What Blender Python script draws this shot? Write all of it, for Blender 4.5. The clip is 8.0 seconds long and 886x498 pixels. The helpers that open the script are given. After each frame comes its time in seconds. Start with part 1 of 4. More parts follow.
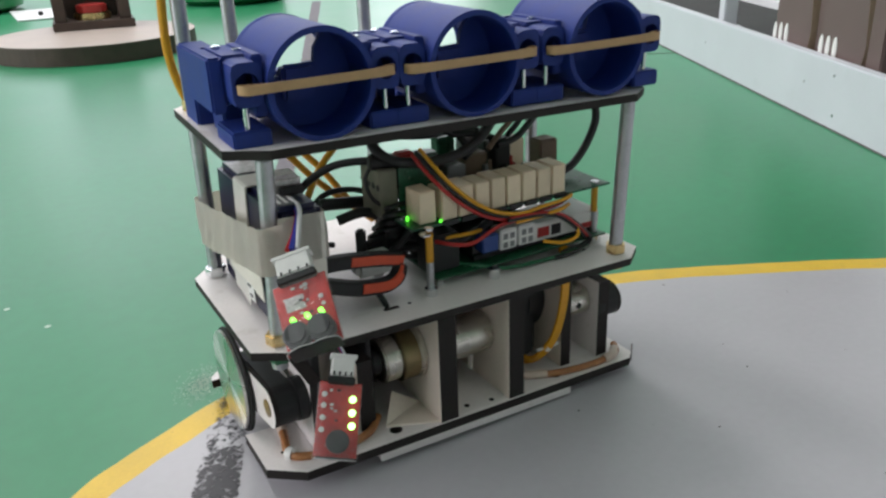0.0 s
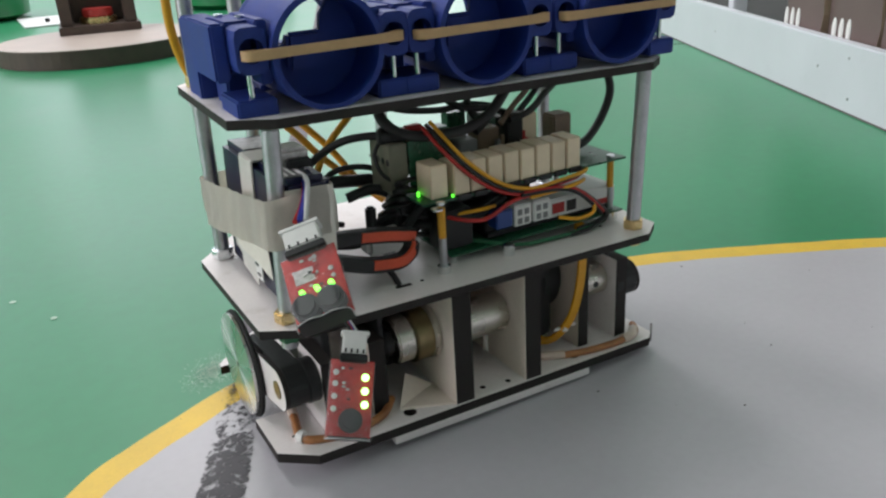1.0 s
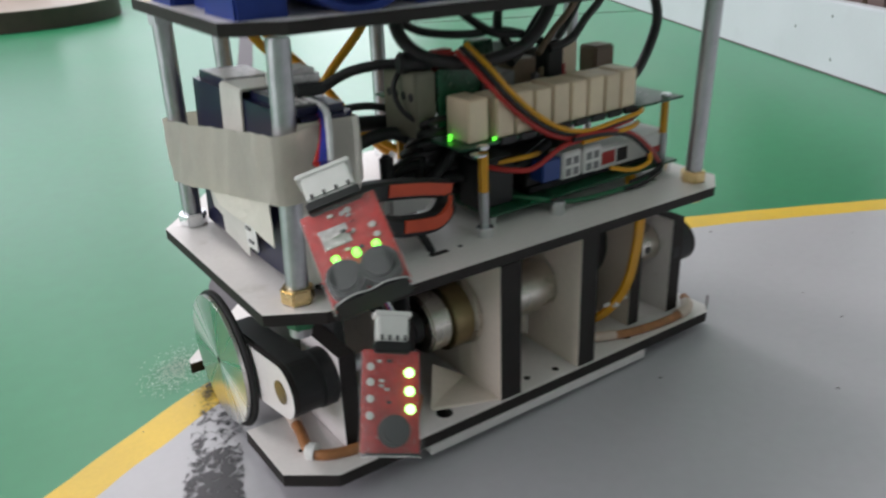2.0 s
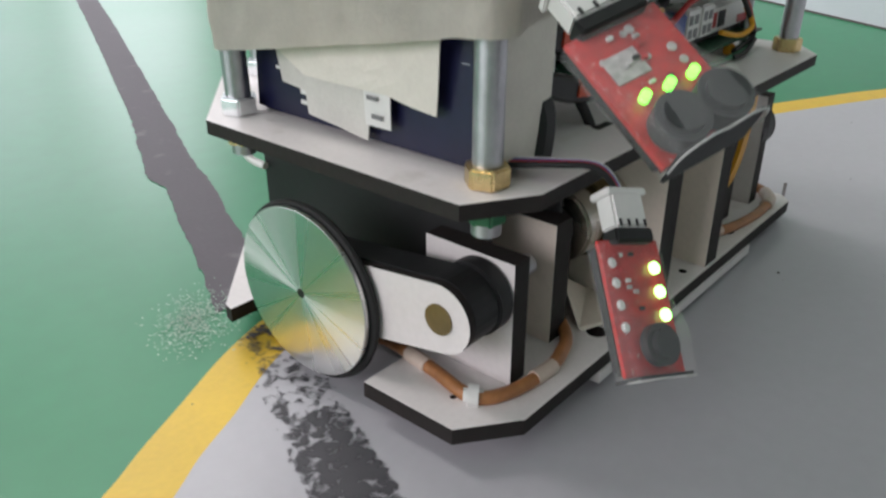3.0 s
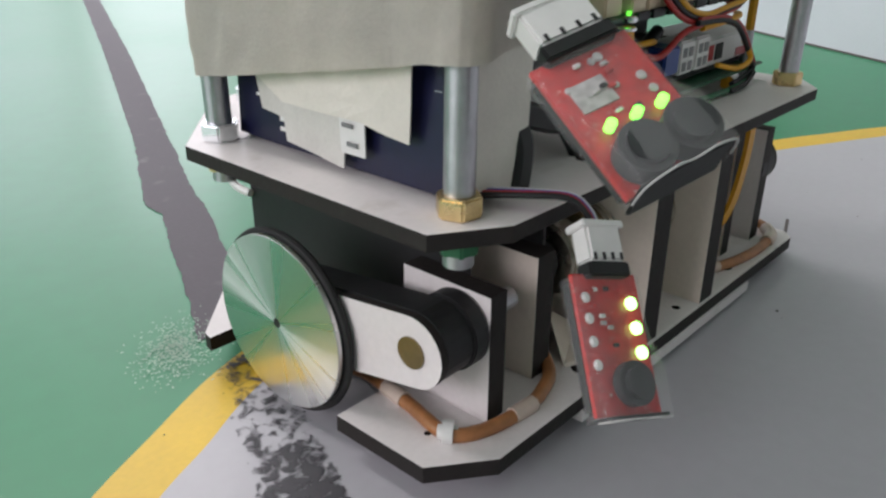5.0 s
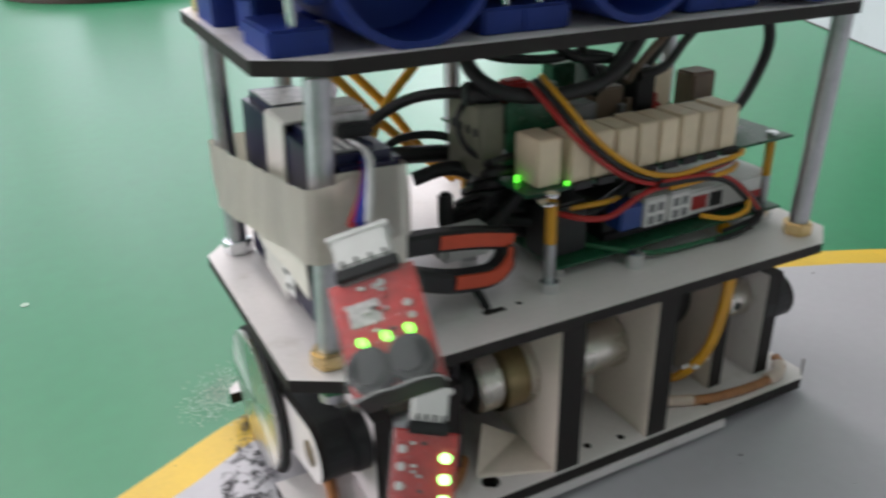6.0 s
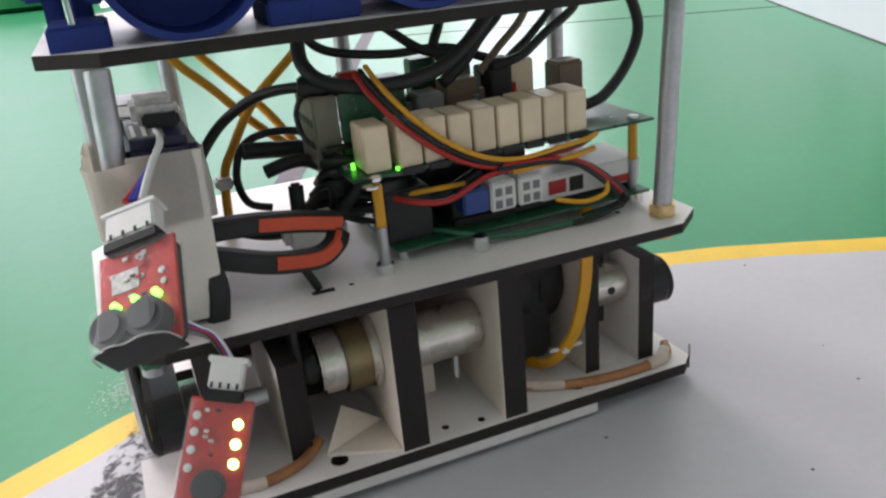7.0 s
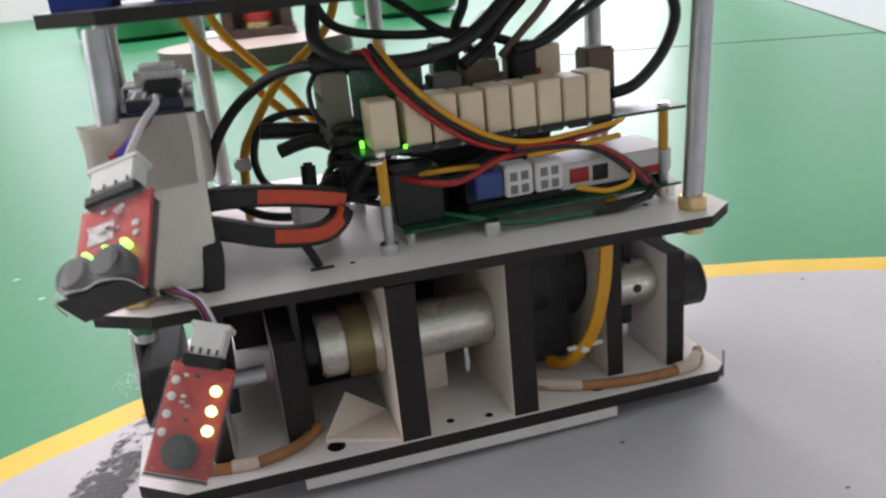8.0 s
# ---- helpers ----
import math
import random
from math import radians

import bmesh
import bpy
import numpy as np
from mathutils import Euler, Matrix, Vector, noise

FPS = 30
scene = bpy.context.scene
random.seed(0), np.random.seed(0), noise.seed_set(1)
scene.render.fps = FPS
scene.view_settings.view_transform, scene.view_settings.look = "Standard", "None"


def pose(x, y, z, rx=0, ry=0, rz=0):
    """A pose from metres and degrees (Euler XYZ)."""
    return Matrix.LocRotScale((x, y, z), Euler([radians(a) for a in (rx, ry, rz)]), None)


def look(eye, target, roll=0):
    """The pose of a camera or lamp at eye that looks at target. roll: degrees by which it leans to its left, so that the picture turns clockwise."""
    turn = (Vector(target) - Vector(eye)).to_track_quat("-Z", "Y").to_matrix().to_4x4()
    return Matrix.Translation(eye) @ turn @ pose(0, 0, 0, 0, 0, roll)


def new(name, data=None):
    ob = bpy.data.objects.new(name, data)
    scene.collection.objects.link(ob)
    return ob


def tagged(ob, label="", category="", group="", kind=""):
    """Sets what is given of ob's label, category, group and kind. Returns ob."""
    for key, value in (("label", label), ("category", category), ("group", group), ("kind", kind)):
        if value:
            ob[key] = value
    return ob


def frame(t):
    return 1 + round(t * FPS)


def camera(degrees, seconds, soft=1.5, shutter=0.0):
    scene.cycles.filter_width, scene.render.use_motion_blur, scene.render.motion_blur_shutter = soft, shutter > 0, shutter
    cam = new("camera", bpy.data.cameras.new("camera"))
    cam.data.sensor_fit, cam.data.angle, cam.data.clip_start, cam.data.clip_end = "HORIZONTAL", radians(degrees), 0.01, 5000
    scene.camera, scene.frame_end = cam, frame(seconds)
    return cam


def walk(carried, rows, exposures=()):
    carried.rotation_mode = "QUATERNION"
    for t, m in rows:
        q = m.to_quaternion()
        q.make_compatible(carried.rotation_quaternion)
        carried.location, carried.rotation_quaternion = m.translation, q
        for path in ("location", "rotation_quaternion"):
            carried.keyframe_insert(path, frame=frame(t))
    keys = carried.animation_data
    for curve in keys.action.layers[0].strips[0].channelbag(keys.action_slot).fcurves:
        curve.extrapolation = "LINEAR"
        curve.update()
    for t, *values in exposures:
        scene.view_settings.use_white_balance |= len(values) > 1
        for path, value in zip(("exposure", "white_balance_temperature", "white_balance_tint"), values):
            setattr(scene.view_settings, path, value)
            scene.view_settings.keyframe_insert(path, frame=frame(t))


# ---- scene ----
cam = camera(57.8, 8.0, soft=2.3, shutter=0.5)
PATH = [
    (0, (0.012, -0.007, 0.320), (0.926, 1.593, -0.457), -2.1),
    (0.5, (0.011, 0.004, 0.303), (0.905, 1.615, -0.476), -2.8),
    (1, (0.013, 0.001, 0.298), (0.910, 1.616, -0.468), -3.3),
    (1.2, (0.013, -0.001, 0.298), (0.914, 1.617, -0.456), -3.0),
    (2.3, (0.002, 0.180, 0.229), (1.140, 1.598, -0.600), -1.6),
    (2.5, (-0.026, 0.221, 0.221), (1.185, 1.573, -0.618), -1.1),
    (3, (-0.049, 0.255, 0.189), (1.314, 1.402, -0.720), -0.0),
    (3.5, (-0.044, 0.263, 0.175), (1.354, 1.405, -0.686), -0.3),
    (4, (-0.048, 0.260, 0.177), (1.360, 1.408, -0.660), 1.1),
    (5.3, (-0.026, 0.234, 0.196), (1.270, 1.505, -0.642), -0.9),
    (5.5, (-0.016, 0.205, 0.219), (1.075, 1.674, -0.588), -1.8),
    (6, (0.048, 0.145, 0.264), (0.892, 1.739, -0.600), -1.3),
    (6.5, (0.100, 0.104, 0.255), (0.881, 1.768, -0.534), -3.6),
    (7, (0.134, 0.079, 0.246), (0.816, 1.786, -0.541), -5.3),
    (7.5, (0.133, 0.057, 0.245), (0.802, 1.779, -0.521), -5.2),
    (8, (0.168, 0.070, 0.216), (0.657, 1.884, -0.469), -5.7),
]
walk(cam, [(t, look(eye, target, roll)) for t, eye, target, roll in PATH], exposures=[
    (0.0, -0.27, 6420, 14), (2.5, -0.32, 6400, 16), (4.2, -0.36, 6420, 16), (5.5, -0.29, 6400, 19), (6.0, -0.18, 6420, 18), (6.5, 0.04, 6450, 18), (7.5, 0.17, 6550, 25), (8.0, 0.17, 6600, 25)])

#-- body
from mathutils.geometry import delaunay_2d_cdt

# ---------------------------------------------------------------- world and light
world = bpy.data.worlds.new("hall_daylight")
scene.world = world
world.use_nodes = True
wn = world.node_tree.nodes
sky = wn.new("ShaderNodeTexSky")
sky.sky_type, sky.sun_disc = 'NISHITA', False
sky.sun_elevation, sky.sun_rotation = radians(35), radians(-35)
wn["Background"].inputs["Strength"].default_value = 0.10
world.node_tree.links.new(sky.outputs[0], wn["Background"].inputs["Color"])


def area_lamp(name, m, sx, sy, watts, colour):
    data = bpy.data.lights.new(name, 'AREA')
    data.shape, data.size, data.size_y, data.energy, data.color = 'RECTANGLE', sx, sy, watts, colour
    ob = new(name, data)
    ob.matrix_world = m
    return ob


# daylight that enters through the window openings of the far and the side wall
for wx, watts in ((-0.85, 22), (1.05, 32), (2.95, 48), (4.85, 84)):
    area_lamp("window_daylight", pose(wx, 8.9, 2.65, -90, 0, 0), 1.6, 3.2, watts, (0.97, 0.97, 1.0))
area_lamp("window_daylight", pose(-5.9, 2.5, 2.5, 0, -90, 0), 2.6, 6.0, 350, (1.0, 0.97, 0.98))
# ceiling lamps added out of view; the one at y -1.6 is front fill
LAMPS = [(-0.9, 3.6, 100), (0.9, 3.6, 84), (2.7, 3.6, 30), (-0.9, 6.2, 30), (0.9, 6.2, 30), (2.7, 6.2, 34), (0.9, -1.6, 4)]
for lx, ly, watts in LAMPS:
    area_lamp("added_lamp_light", pose(lx, ly, 4.52), 0.9, 2.4, watts, (1.0, 0.95, 0.94))
scene.view_settings.exposure = 0.0

# ---------------------------------------------------------------- materials


def material(name, colour, rough=0.5, metal=0.0, vary=0.12, scale=60.0, bump=0.0, bump_scale=400.0, coat=0.0,
             speck=0.0, speck_colour=(0.02, 0.02, 0.02), transmission=0.0, alpha=1.0, emit=0.0, rough_vary=0.08, per_object=0.0):
    """Node material with colour changes at two scales, uneven roughness and fine relief."""
    m = bpy.data.materials.new(name)
    m.use_nodes = True
    n, l = m.node_tree.nodes, m.node_tree.links
    b = n["Principled BSDF"]
    co = n.new("ShaderNodeTexCoord")
    big = n.new("ShaderNodeTexNoise")
    big.inputs["Scale"].default_value, big.inputs["Detail"].default_value = scale, 6
    fine = n.new("ShaderNodeTexNoise")
    fine.inputs["Scale"].default_value, fine.inputs["Detail"].default_value = bump_scale, 4
    for t in (big, fine):
        l.new(co.outputs["Object"], t.inputs["Vector"])
    mul = n.new("ShaderNodeMath")
    mul.operation = 'ADD'
    l.new(big.outputs["Fac"], mul.inputs[0])
    half = n.new("ShaderNodeMath")
    half.operation, half.inputs[1].default_value = 'MULTIPLY', 0.5
    l.new(fine.outputs["Fac"], half.inputs[0])
    l.new(half.outputs[0], mul.inputs[1])
    ramp = n.new("ShaderNodeMapRange")
    ramp.inputs["From Min"].default_value, ramp.inputs["From Max"].default_value = 0.45, 1.05
    ramp.inputs["To Min"].default_value, ramp.inputs["To Max"].default_value = 1 - vary, 1 + vary
    l.new(mul.outputs[0], ramp.inputs["Value"])
    mix = n.new("ShaderNodeMix")
    mix.data_type, mix.blend_type = 'RGBA', 'MULTIPLY'
    mix.inputs["Factor"].default_value = 1.0
    mix.inputs["A"].default_value = (*colour, 1)
    l.new(ramp.outputs[0], mix.inputs["B"])
    out = mix.outputs["Result"]
    if per_object:
        info = n.new("ShaderNodeObjectInfo")
        pr = n.new("ShaderNodeMapRange")
        pr.inputs["To Min"].default_value, pr.inputs["To Max"].default_value = 1 - per_object, 1 + per_object
        l.new(info.outputs["Random"], pr.inputs["Value"])
        pm = n.new("ShaderNodeMix")
        pm.data_type, pm.blend_type = 'RGBA', 'MULTIPLY'
        pm.inputs["Factor"].default_value = 1.0
        l.new(out, pm.inputs["A"])
        l.new(pr.outputs[0], pm.inputs["B"])
        out = pm.outputs["Result"]
    if speck:
        sp = n.new("ShaderNodeTexNoise")
        sp.inputs["Scale"].default_value, sp.inputs["Detail"].default_value = scale * 2.2, 8
        l.new(co.outputs["Object"], sp.inputs["Vector"])
        sr = n.new("ShaderNodeMapRange")
        sr.inputs["From Min"].default_value, sr.inputs["From Max"].default_value = 0.62, 0.74
        sr.inputs["To Max"].default_value = speck
        l.new(sp.outputs["Fac"], sr.inputs["Value"])
        sm = n.new("ShaderNodeMix")
        sm.data_type = 'RGBA'
        sm.inputs["B"].default_value = (*speck_colour, 1)
        l.new(sr.outputs[0], sm.inputs["Factor"])
        l.new(out, sm.inputs["A"])
        out = sm.outputs["Result"]
    l.new(out, b.inputs["Base Color"])
    rr = n.new("ShaderNodeMapRange")
    rr.inputs["To Min"].default_value, rr.inputs["To Max"].default_value = max(0.02, rough - rough_vary), min(1, rough + rough_vary)
    l.new(big.outputs["Fac"], rr.inputs["Value"])
    l.new(rr.outputs[0], b.inputs["Roughness"])
    b.inputs["Metallic"].default_value = metal
    b.inputs["Coat Weight"].default_value = coat
    b.inputs["Transmission Weight"].default_value = transmission
    b.inputs["Alpha"].default_value = alpha
    if emit:
        b.inputs["Emission Color"].default_value = (*colour, 1)
        b.inputs["Emission Strength"].default_value = emit
    if bump:
        bp = n.new("ShaderNodeBump")
        bp.inputs["Strength"].default_value, bp.inputs["Distance"].default_value = bump, 0.0006
        l.new(fine.outputs["Fac"], bp.inputs["Height"])
        l.new(bp.outputs[0], b.inputs["Normal"])
    return m


# white laminate with its warm light put into the colour; also small cream parts
CREAM = material("warm_lit_cream", (0.78, 0.69, 0.60), 0.45, vary=0.08, scale=25, bump=0.08, speck=0.3, speck_colour=(0.48, 0.40, 0.32))
WHITE = material("white_laminate", (0.77, 0.725, 0.715), 0.42, vary=0.07, scale=25, bump=0.08, speck=0.35, speck_colour=(0.45, 0.40, 0.34))
CHAR = material("charred_edge_and_dark_board", (0.013, 0.009, 0.008), 0.72, vary=0.4, scale=120, bump=0.4)
BLACK = material("black_plastic", (0.012, 0.012, 0.013), 0.55, vary=0.3, bump=0.1)
STEEL = material("zinc_steel", (0.47, 0.47, 0.49), 0.44, 1.0, vary=0.16, scale=90, bump=0.12, bump_scale=900)
BRASSY = material("yellow_zinc", (0.66, 0.50, 0.25), 0.28, 1.0, vary=0.18, scale=120, bump=0.1)
BRIGHT = material("bright_zinc", (0.75, 0.77, 0.78), 0.18, 1.0, vary=0.08, scale=120)
BLUE = material("blue_printed_plastic", (0.004, 0.026, 0.21), 0.62, vary=0.22, scale=45, bump=0.25, bump_scale=1200)
BAND = material("tan_rubber", (0.52, 0.33, 0.17), 0.6, vary=0.12, bump=0.2)
NAVY = material("navy_battery_wrap", (0.007, 0.008, 0.036), 0.34, vary=0.3, scale=40)
TAPE = material("cream_masking_tape", (0.74, 0.70, 0.63), 0.58, vary=0.07, scale=70, bump=0.22, bump_scale=700)
TAPE2 = material("grey_masking_tape", (0.62, 0.60, 0.56), 0.5, vary=0.10, scale=70, bump=0.3, bump_scale=700)
RELAY = material("cream_relay_plastic", (0.80, 0.66, 0.47), 0.45, vary=0.06, scale=80, per_object=0.08)
# green lifted on all boards to hold the glow of the lit LEDs
PCB = material("green_circuit_board", (0.010, 0.090, 0.042), 0.3, vary=0.35, scale=260, speck=0.6, speck_colour=(0.35, 0.36, 0.30))
PCBRED = material("red_circuit_board", (0.52, 0.022, 0.020), 0.35, vary=0.35, scale=300, speck=0.45, speck_colour=(0.75, 0.62, 0.58))
CLEAR = material("clear_shrink_sleeve", (0.95, 0.95, 0.95), 0.10, vary=0.02, alpha=0.08, coat=0.6, bump=1.0, bump_scale=150)
RIM = material("pale_sleeve_edge", (0.46, 0.46, 0.45), 0.3)
TERMINAL = material("grey_beige_terminal_plastic", (0.17, 0.17, 0.12), 0.5, vary=0.12, scale=90)
WHITEP = material("white_nylon", (0.76, 0.75, 0.73), 0.4, vary=0.05)
GREYP = material("grey_plastic", (0.20, 0.20, 0.205), 0.5, vary=0.1)
SILVER = material("crumpled_silver", (0.55, 0.52, 0.52), 0.38, 0.4, vary=0.4, scale=260, bump=0.5, bump_scale=500)
DARKG = material("dark_grey_plastic", (0.026, 0.028, 0.030), 0.45, vary=0.15)
BROWNP = material("brown_plastic", (0.17, 0.115, 0.075), 0.5, vary=0.15)
ORANGE = material("orange_grip", (0.62, 0.075, 0.025), 0.5, vary=0.12, bump=0.15)
YELLOWC = material("yellow_sleeve", (0.72, 0.34, 0.012), 0.42, vary=0.12, scale=90)
REDC = material("red_wire", (0.42, 0.018, 0.014), 0.4, vary=0.12)
BLUEC = material("blue_wire", (0.02, 0.03, 0.30), 0.4)
WHITEC = material("white_wire", (0.72, 0.71, 0.72), 0.4)
GREENC = material("green_wire", (0.015, 0.13, 0.055), 0.4)
COPPER = material("copper_brown_wire", (0.36, 0.15, 0.055), 0.42, vary=0.3, scale=120)
SHRINK = material("cloudy_shrink_tube", (0.62, 0.50, 0.42), 0.4, vary=0.12)
GOLD = material("gold_passivated_gearbox", (0.24, 0.19, 0.10), 0.34, 1.0, vary=0.15, scale=90)
CAN = material("nickel_motor_can", (0.60, 0.57, 0.51), 0.28, 1.0, vary=0.1, scale=70)
TYRE = material("black_rubber", (0.014, 0.014, 0.014), 0.75, vary=0.3, bump=0.3)
LED = material("lit_green_led", (0.18, 1.0, 0.08), 0.3, emit=3.6)
LEDY = material("lit_yellow_green_led", (0.30, 1.0, 0.24), 0.3, emit=5.5)
LEDG = material("lit_pure_green_led", (0.12, 1.0, 0.05), 0.3, emit=2.2)
CONB = material("blue_connector", (0.015, 0.055, 0.24), 0.4)

# threaded rods: shallow ridges of a 1.5 mm pitch
THREAD = material("threaded_zinc_rod", (0.47, 0.47, 0.49), 0.42, 1.0, vary=0.16, scale=90)
tn, tl = THREAD.node_tree.nodes, THREAD.node_tree.links
tco = tn.new("ShaderNodeTexCoord")
wave = tn.new("ShaderNodeTexWave")
wave.bands_direction = 'Z'
wave.inputs["Scale"].default_value = 209
tl.new(tco.outputs["Object"], wave.inputs["Vector"])
tb = tn.new("ShaderNodeBump")
tb.inputs["Strength"].default_value, tb.inputs["Distance"].default_value = 0.06, 0.0004
tl.new(wave.outputs["Fac"], tb.inputs["Height"])
tl.new(tb.outputs[0], tn["Principled BSDF"].inputs["Normal"])

# brushed disc: fine turning marks that spread the light along the radius
DISC = material("turned_aluminium", (0.76, 0.76, 0.75), 0.27, 1.0, vary=0.03, scale=20, rough_vary=0.01)
dn, dl = DISC.node_tree.nodes, DISC.node_tree.links
tan = dn.new("ShaderNodeTangent")
tan.direction_type, tan.axis = 'RADIAL', 'X'
dl.new(tan.outputs[0], dn["Principled BSDF"].inputs["Tangent"])
dn["Principled BSDF"].inputs["Anisotropic"].default_value = 0.92
dco, dsep, dang, dnoise, dmap = (dn.new("ShaderNode" + k) for k in ("TexCoord", "SeparateXYZ", "Math", "TexNoise", "MapRange"))
dang.operation = 'ARCTAN2'
dnoise.noise_dimensions = '1D'
dnoise.inputs["Scale"].default_value, dnoise.inputs["Detail"].default_value = 3.4, 1
dmap.inputs["From Min"].default_value, dmap.inputs["From Max"].default_value = 0.35, 0.65
dmap.inputs["To Min"].default_value, dmap.inputs["To Max"].default_value = 0.24, 0.36
dl.new(dco.outputs["Object"], dsep.inputs[0])
dl.new(dsep.outputs["Y"], dang.inputs[0])
dl.new(dsep.outputs["Z"], dang.inputs[1])
dl.new(dang.outputs[0], dnoise.inputs["W"])
dl.new(dnoise.outputs["Fac"], dmap.inputs["Value"])
dl.new(dmap.outputs[0], dn["Principled BSDF"].inputs["Roughness"])

FLOOR_GREEN = material("green_epoxy_paint", (0.017, 0.215, 0.092), 0.34, vary=0.12, scale=2.6, bump=0.012, bump_scale=60, coat=0.0, rough_vary=0.06)
FLOOR_GREY = material("grey_epoxy_paint", (0.45, 0.44, 0.47), 0.29, vary=0.06, scale=6, bump=0.06, bump_scale=160, rough_vary=0.03)
FLOOR_YELLOW = material("yellow_line_paint", (0.72, 0.47, 0.035), 0.42, vary=0.10, scale=30, bump=0.08, speck=0.18, speck_colour=(0.35, 0.24, 0.06))
FLOOR_TAPE = material("dark_grey_line", (0.088, 0.076, 0.090), 0.62, vary=0.14, scale=22, bump=0.1, speck=0.3, speck_colour=(0.28, 0.26, 0.27))
SPECK = material("dark_dirt", (0.10, 0.09, 0.085), 0.8)
CHIP = material("chipped_paint", (0.46, 0.62, 0.50), 0.6, vary=0.2)
WALLP = material("white_wall_paint", (0.72, 0.73, 0.74), 0.55, vary=0.05, scale=1.5, bump=0.05)
KERBP = material("pale_grey_panel_paint", (0.60, 0.62, 0.66), 0.42, vary=0.05, scale=8, bump=0.05, speck=0.08, speck_colour=(0.3, 0.3, 0.3))
CEIL = material("ceiling_white", (0.70, 0.70, 0.69), 0.7, vary=0.04, scale=1.5)
PLY = material("birch_plywood_top", (0.44, 0.37, 0.33), 0.5, vary=0.12, scale=14, bump=0.05)
PLYEDGE = material("dark_ply_edge", (0.075, 0.048, 0.038), 0.55, vary=0.25, scale=30, bump=0.2)
FURBROWN = material("brown_cutout_paint", (0.135, 0.092, 0.085), 0.6, vary=0.10, scale=14)
WOODTAN = material("raw_board", (0.33, 0.24, 0.17), 0.6, vary=0.2, scale=20, bump=0.2)
# near-black colour for the shadow in the gap behind the border panel
GAP_SHADE = material("dark_gap_shade", (0.018, 0.017, 0.018), 0.7, vary=0.3, scale=12)
GREENPL = material("green_plastic", (0.012, 0.19, 0.065), 0.32, vary=0.12, scale=6)
REDPL = material("red_plastic", (0.55, 0.05, 0.045), 0.35, vary=0.1)
GLASS = material("window_glass", (0.9, 0.95, 0.95), 0.03, transmission=1.0, vary=0.0)
LAMPGLOW = material("lamp_diffuser", (1.0, 0.97, 0.93), 0.5, emit=0.9)

# black scuffs worn through the old line on the grey paint
SCUFF = bpy.data.materials.new("worn_black_scuff")
SCUFF.use_nodes = True
sn, sl = SCUFF.node_tree.nodes, SCUFF.node_tree.links
sco = sn.new("ShaderNodeTexCoord")
s1 = sn.new("ShaderNodeTexNoise")
s1.inputs["Scale"].default_value, s1.inputs["Detail"].default_value, s1.inputs["Distortion"].default_value = 210, 9, 0.6
sl.new(sco.outputs["Object"], s1.inputs["Vector"])
suv = sn.new("ShaderNodeAttribute")
suv.attribute_name = "wear"
sadd = sn.new("ShaderNodeMath")
sl.new(s1.outputs["Fac"], sadd.inputs[0])
sl.new(suv.outputs["Fac"], sadd.inputs[1])
sramp = sn.new("ShaderNodeMapRange")
sramp.inputs["From Min"].default_value, sramp.inputs["From Max"].default_value = 0.98, 1.18
sl.new(sadd.outputs[0], sramp.inputs["Value"])
sl.new(sramp.outputs[0], sn["Principled BSDF"].inputs["Alpha"])
sn["Principled BSDF"].inputs["Base Color"].default_value = (0.05, 0.048, 0.055, 1)
sn["Principled BSDF"].inputs["Roughness"].default_value = 0.6

# ---------------------------------------------------------------- mesh helpers


def link(name, bm, mats, parent=None, label="", smooth=False):
    me = bpy.data.meshes.new(name)
    bmesh.ops.recalc_face_normals(bm, faces=bm.faces)
    if smooth:
        for f in bm.faces:
            f.smooth = True
        for e in bm.edges:
            if len(e.link_faces) == 2 and e.calc_face_angle() > 0.7:
                e.smooth = False
    bm.to_mesh(me)
    bm.free()
    for m in (mats if isinstance(mats, (list, tuple)) else [mats]):
        me.materials.append(m)
    ob = new(name, me)
    if parent:
        ob.parent = parent
    if label:
        tagged(ob, label)
    return ob


def part(name, bm, mats, parent, label="", smooth=False):
    return link(name, bm, mats, parent, label, smooth)


def thing(name, label, category, group="", kind=""):
    return tagged(new(name), label, category, group, kind)


def bevelled(bm, w, seg=2):
    if w:
        edges = [e for e in bm.edges if len(e.link_faces) == 2 and e.calc_face_angle(0) > 0.5]
        bmesh.ops.bevel(bm, geom=edges, offset=w, segments=seg, affect='EDGES', clamp_overlap=True)
    return bm


def box(x0, x1, y0, y1, z0, z1, bevel=0.0004, bm=None, m=None):
    own = bmesh.new()
    bmesh.ops.create_cube(own, size=1, matrix=Matrix.Translation(((x0 + x1) / 2, (y0 + y1) / 2, (z0 + z1) / 2)) @ Matrix.Diagonal((x1 - x0, y1 - y0, z1 - z0, 1)))
    bevelled(own, bevel)
    if m:
        own.transform(m)
    return join(bm, own)


def join(bm, own, index=None):
    if index is not None:
        for f in own.faces:
            f.material_index = index
    if bm is None:
        return own
    me = bpy.data.meshes.new("tmp")
    own.to_mesh(me)
    own.free()
    bm.from_mesh(me)
    bpy.data.meshes.remove(me)
    return bm


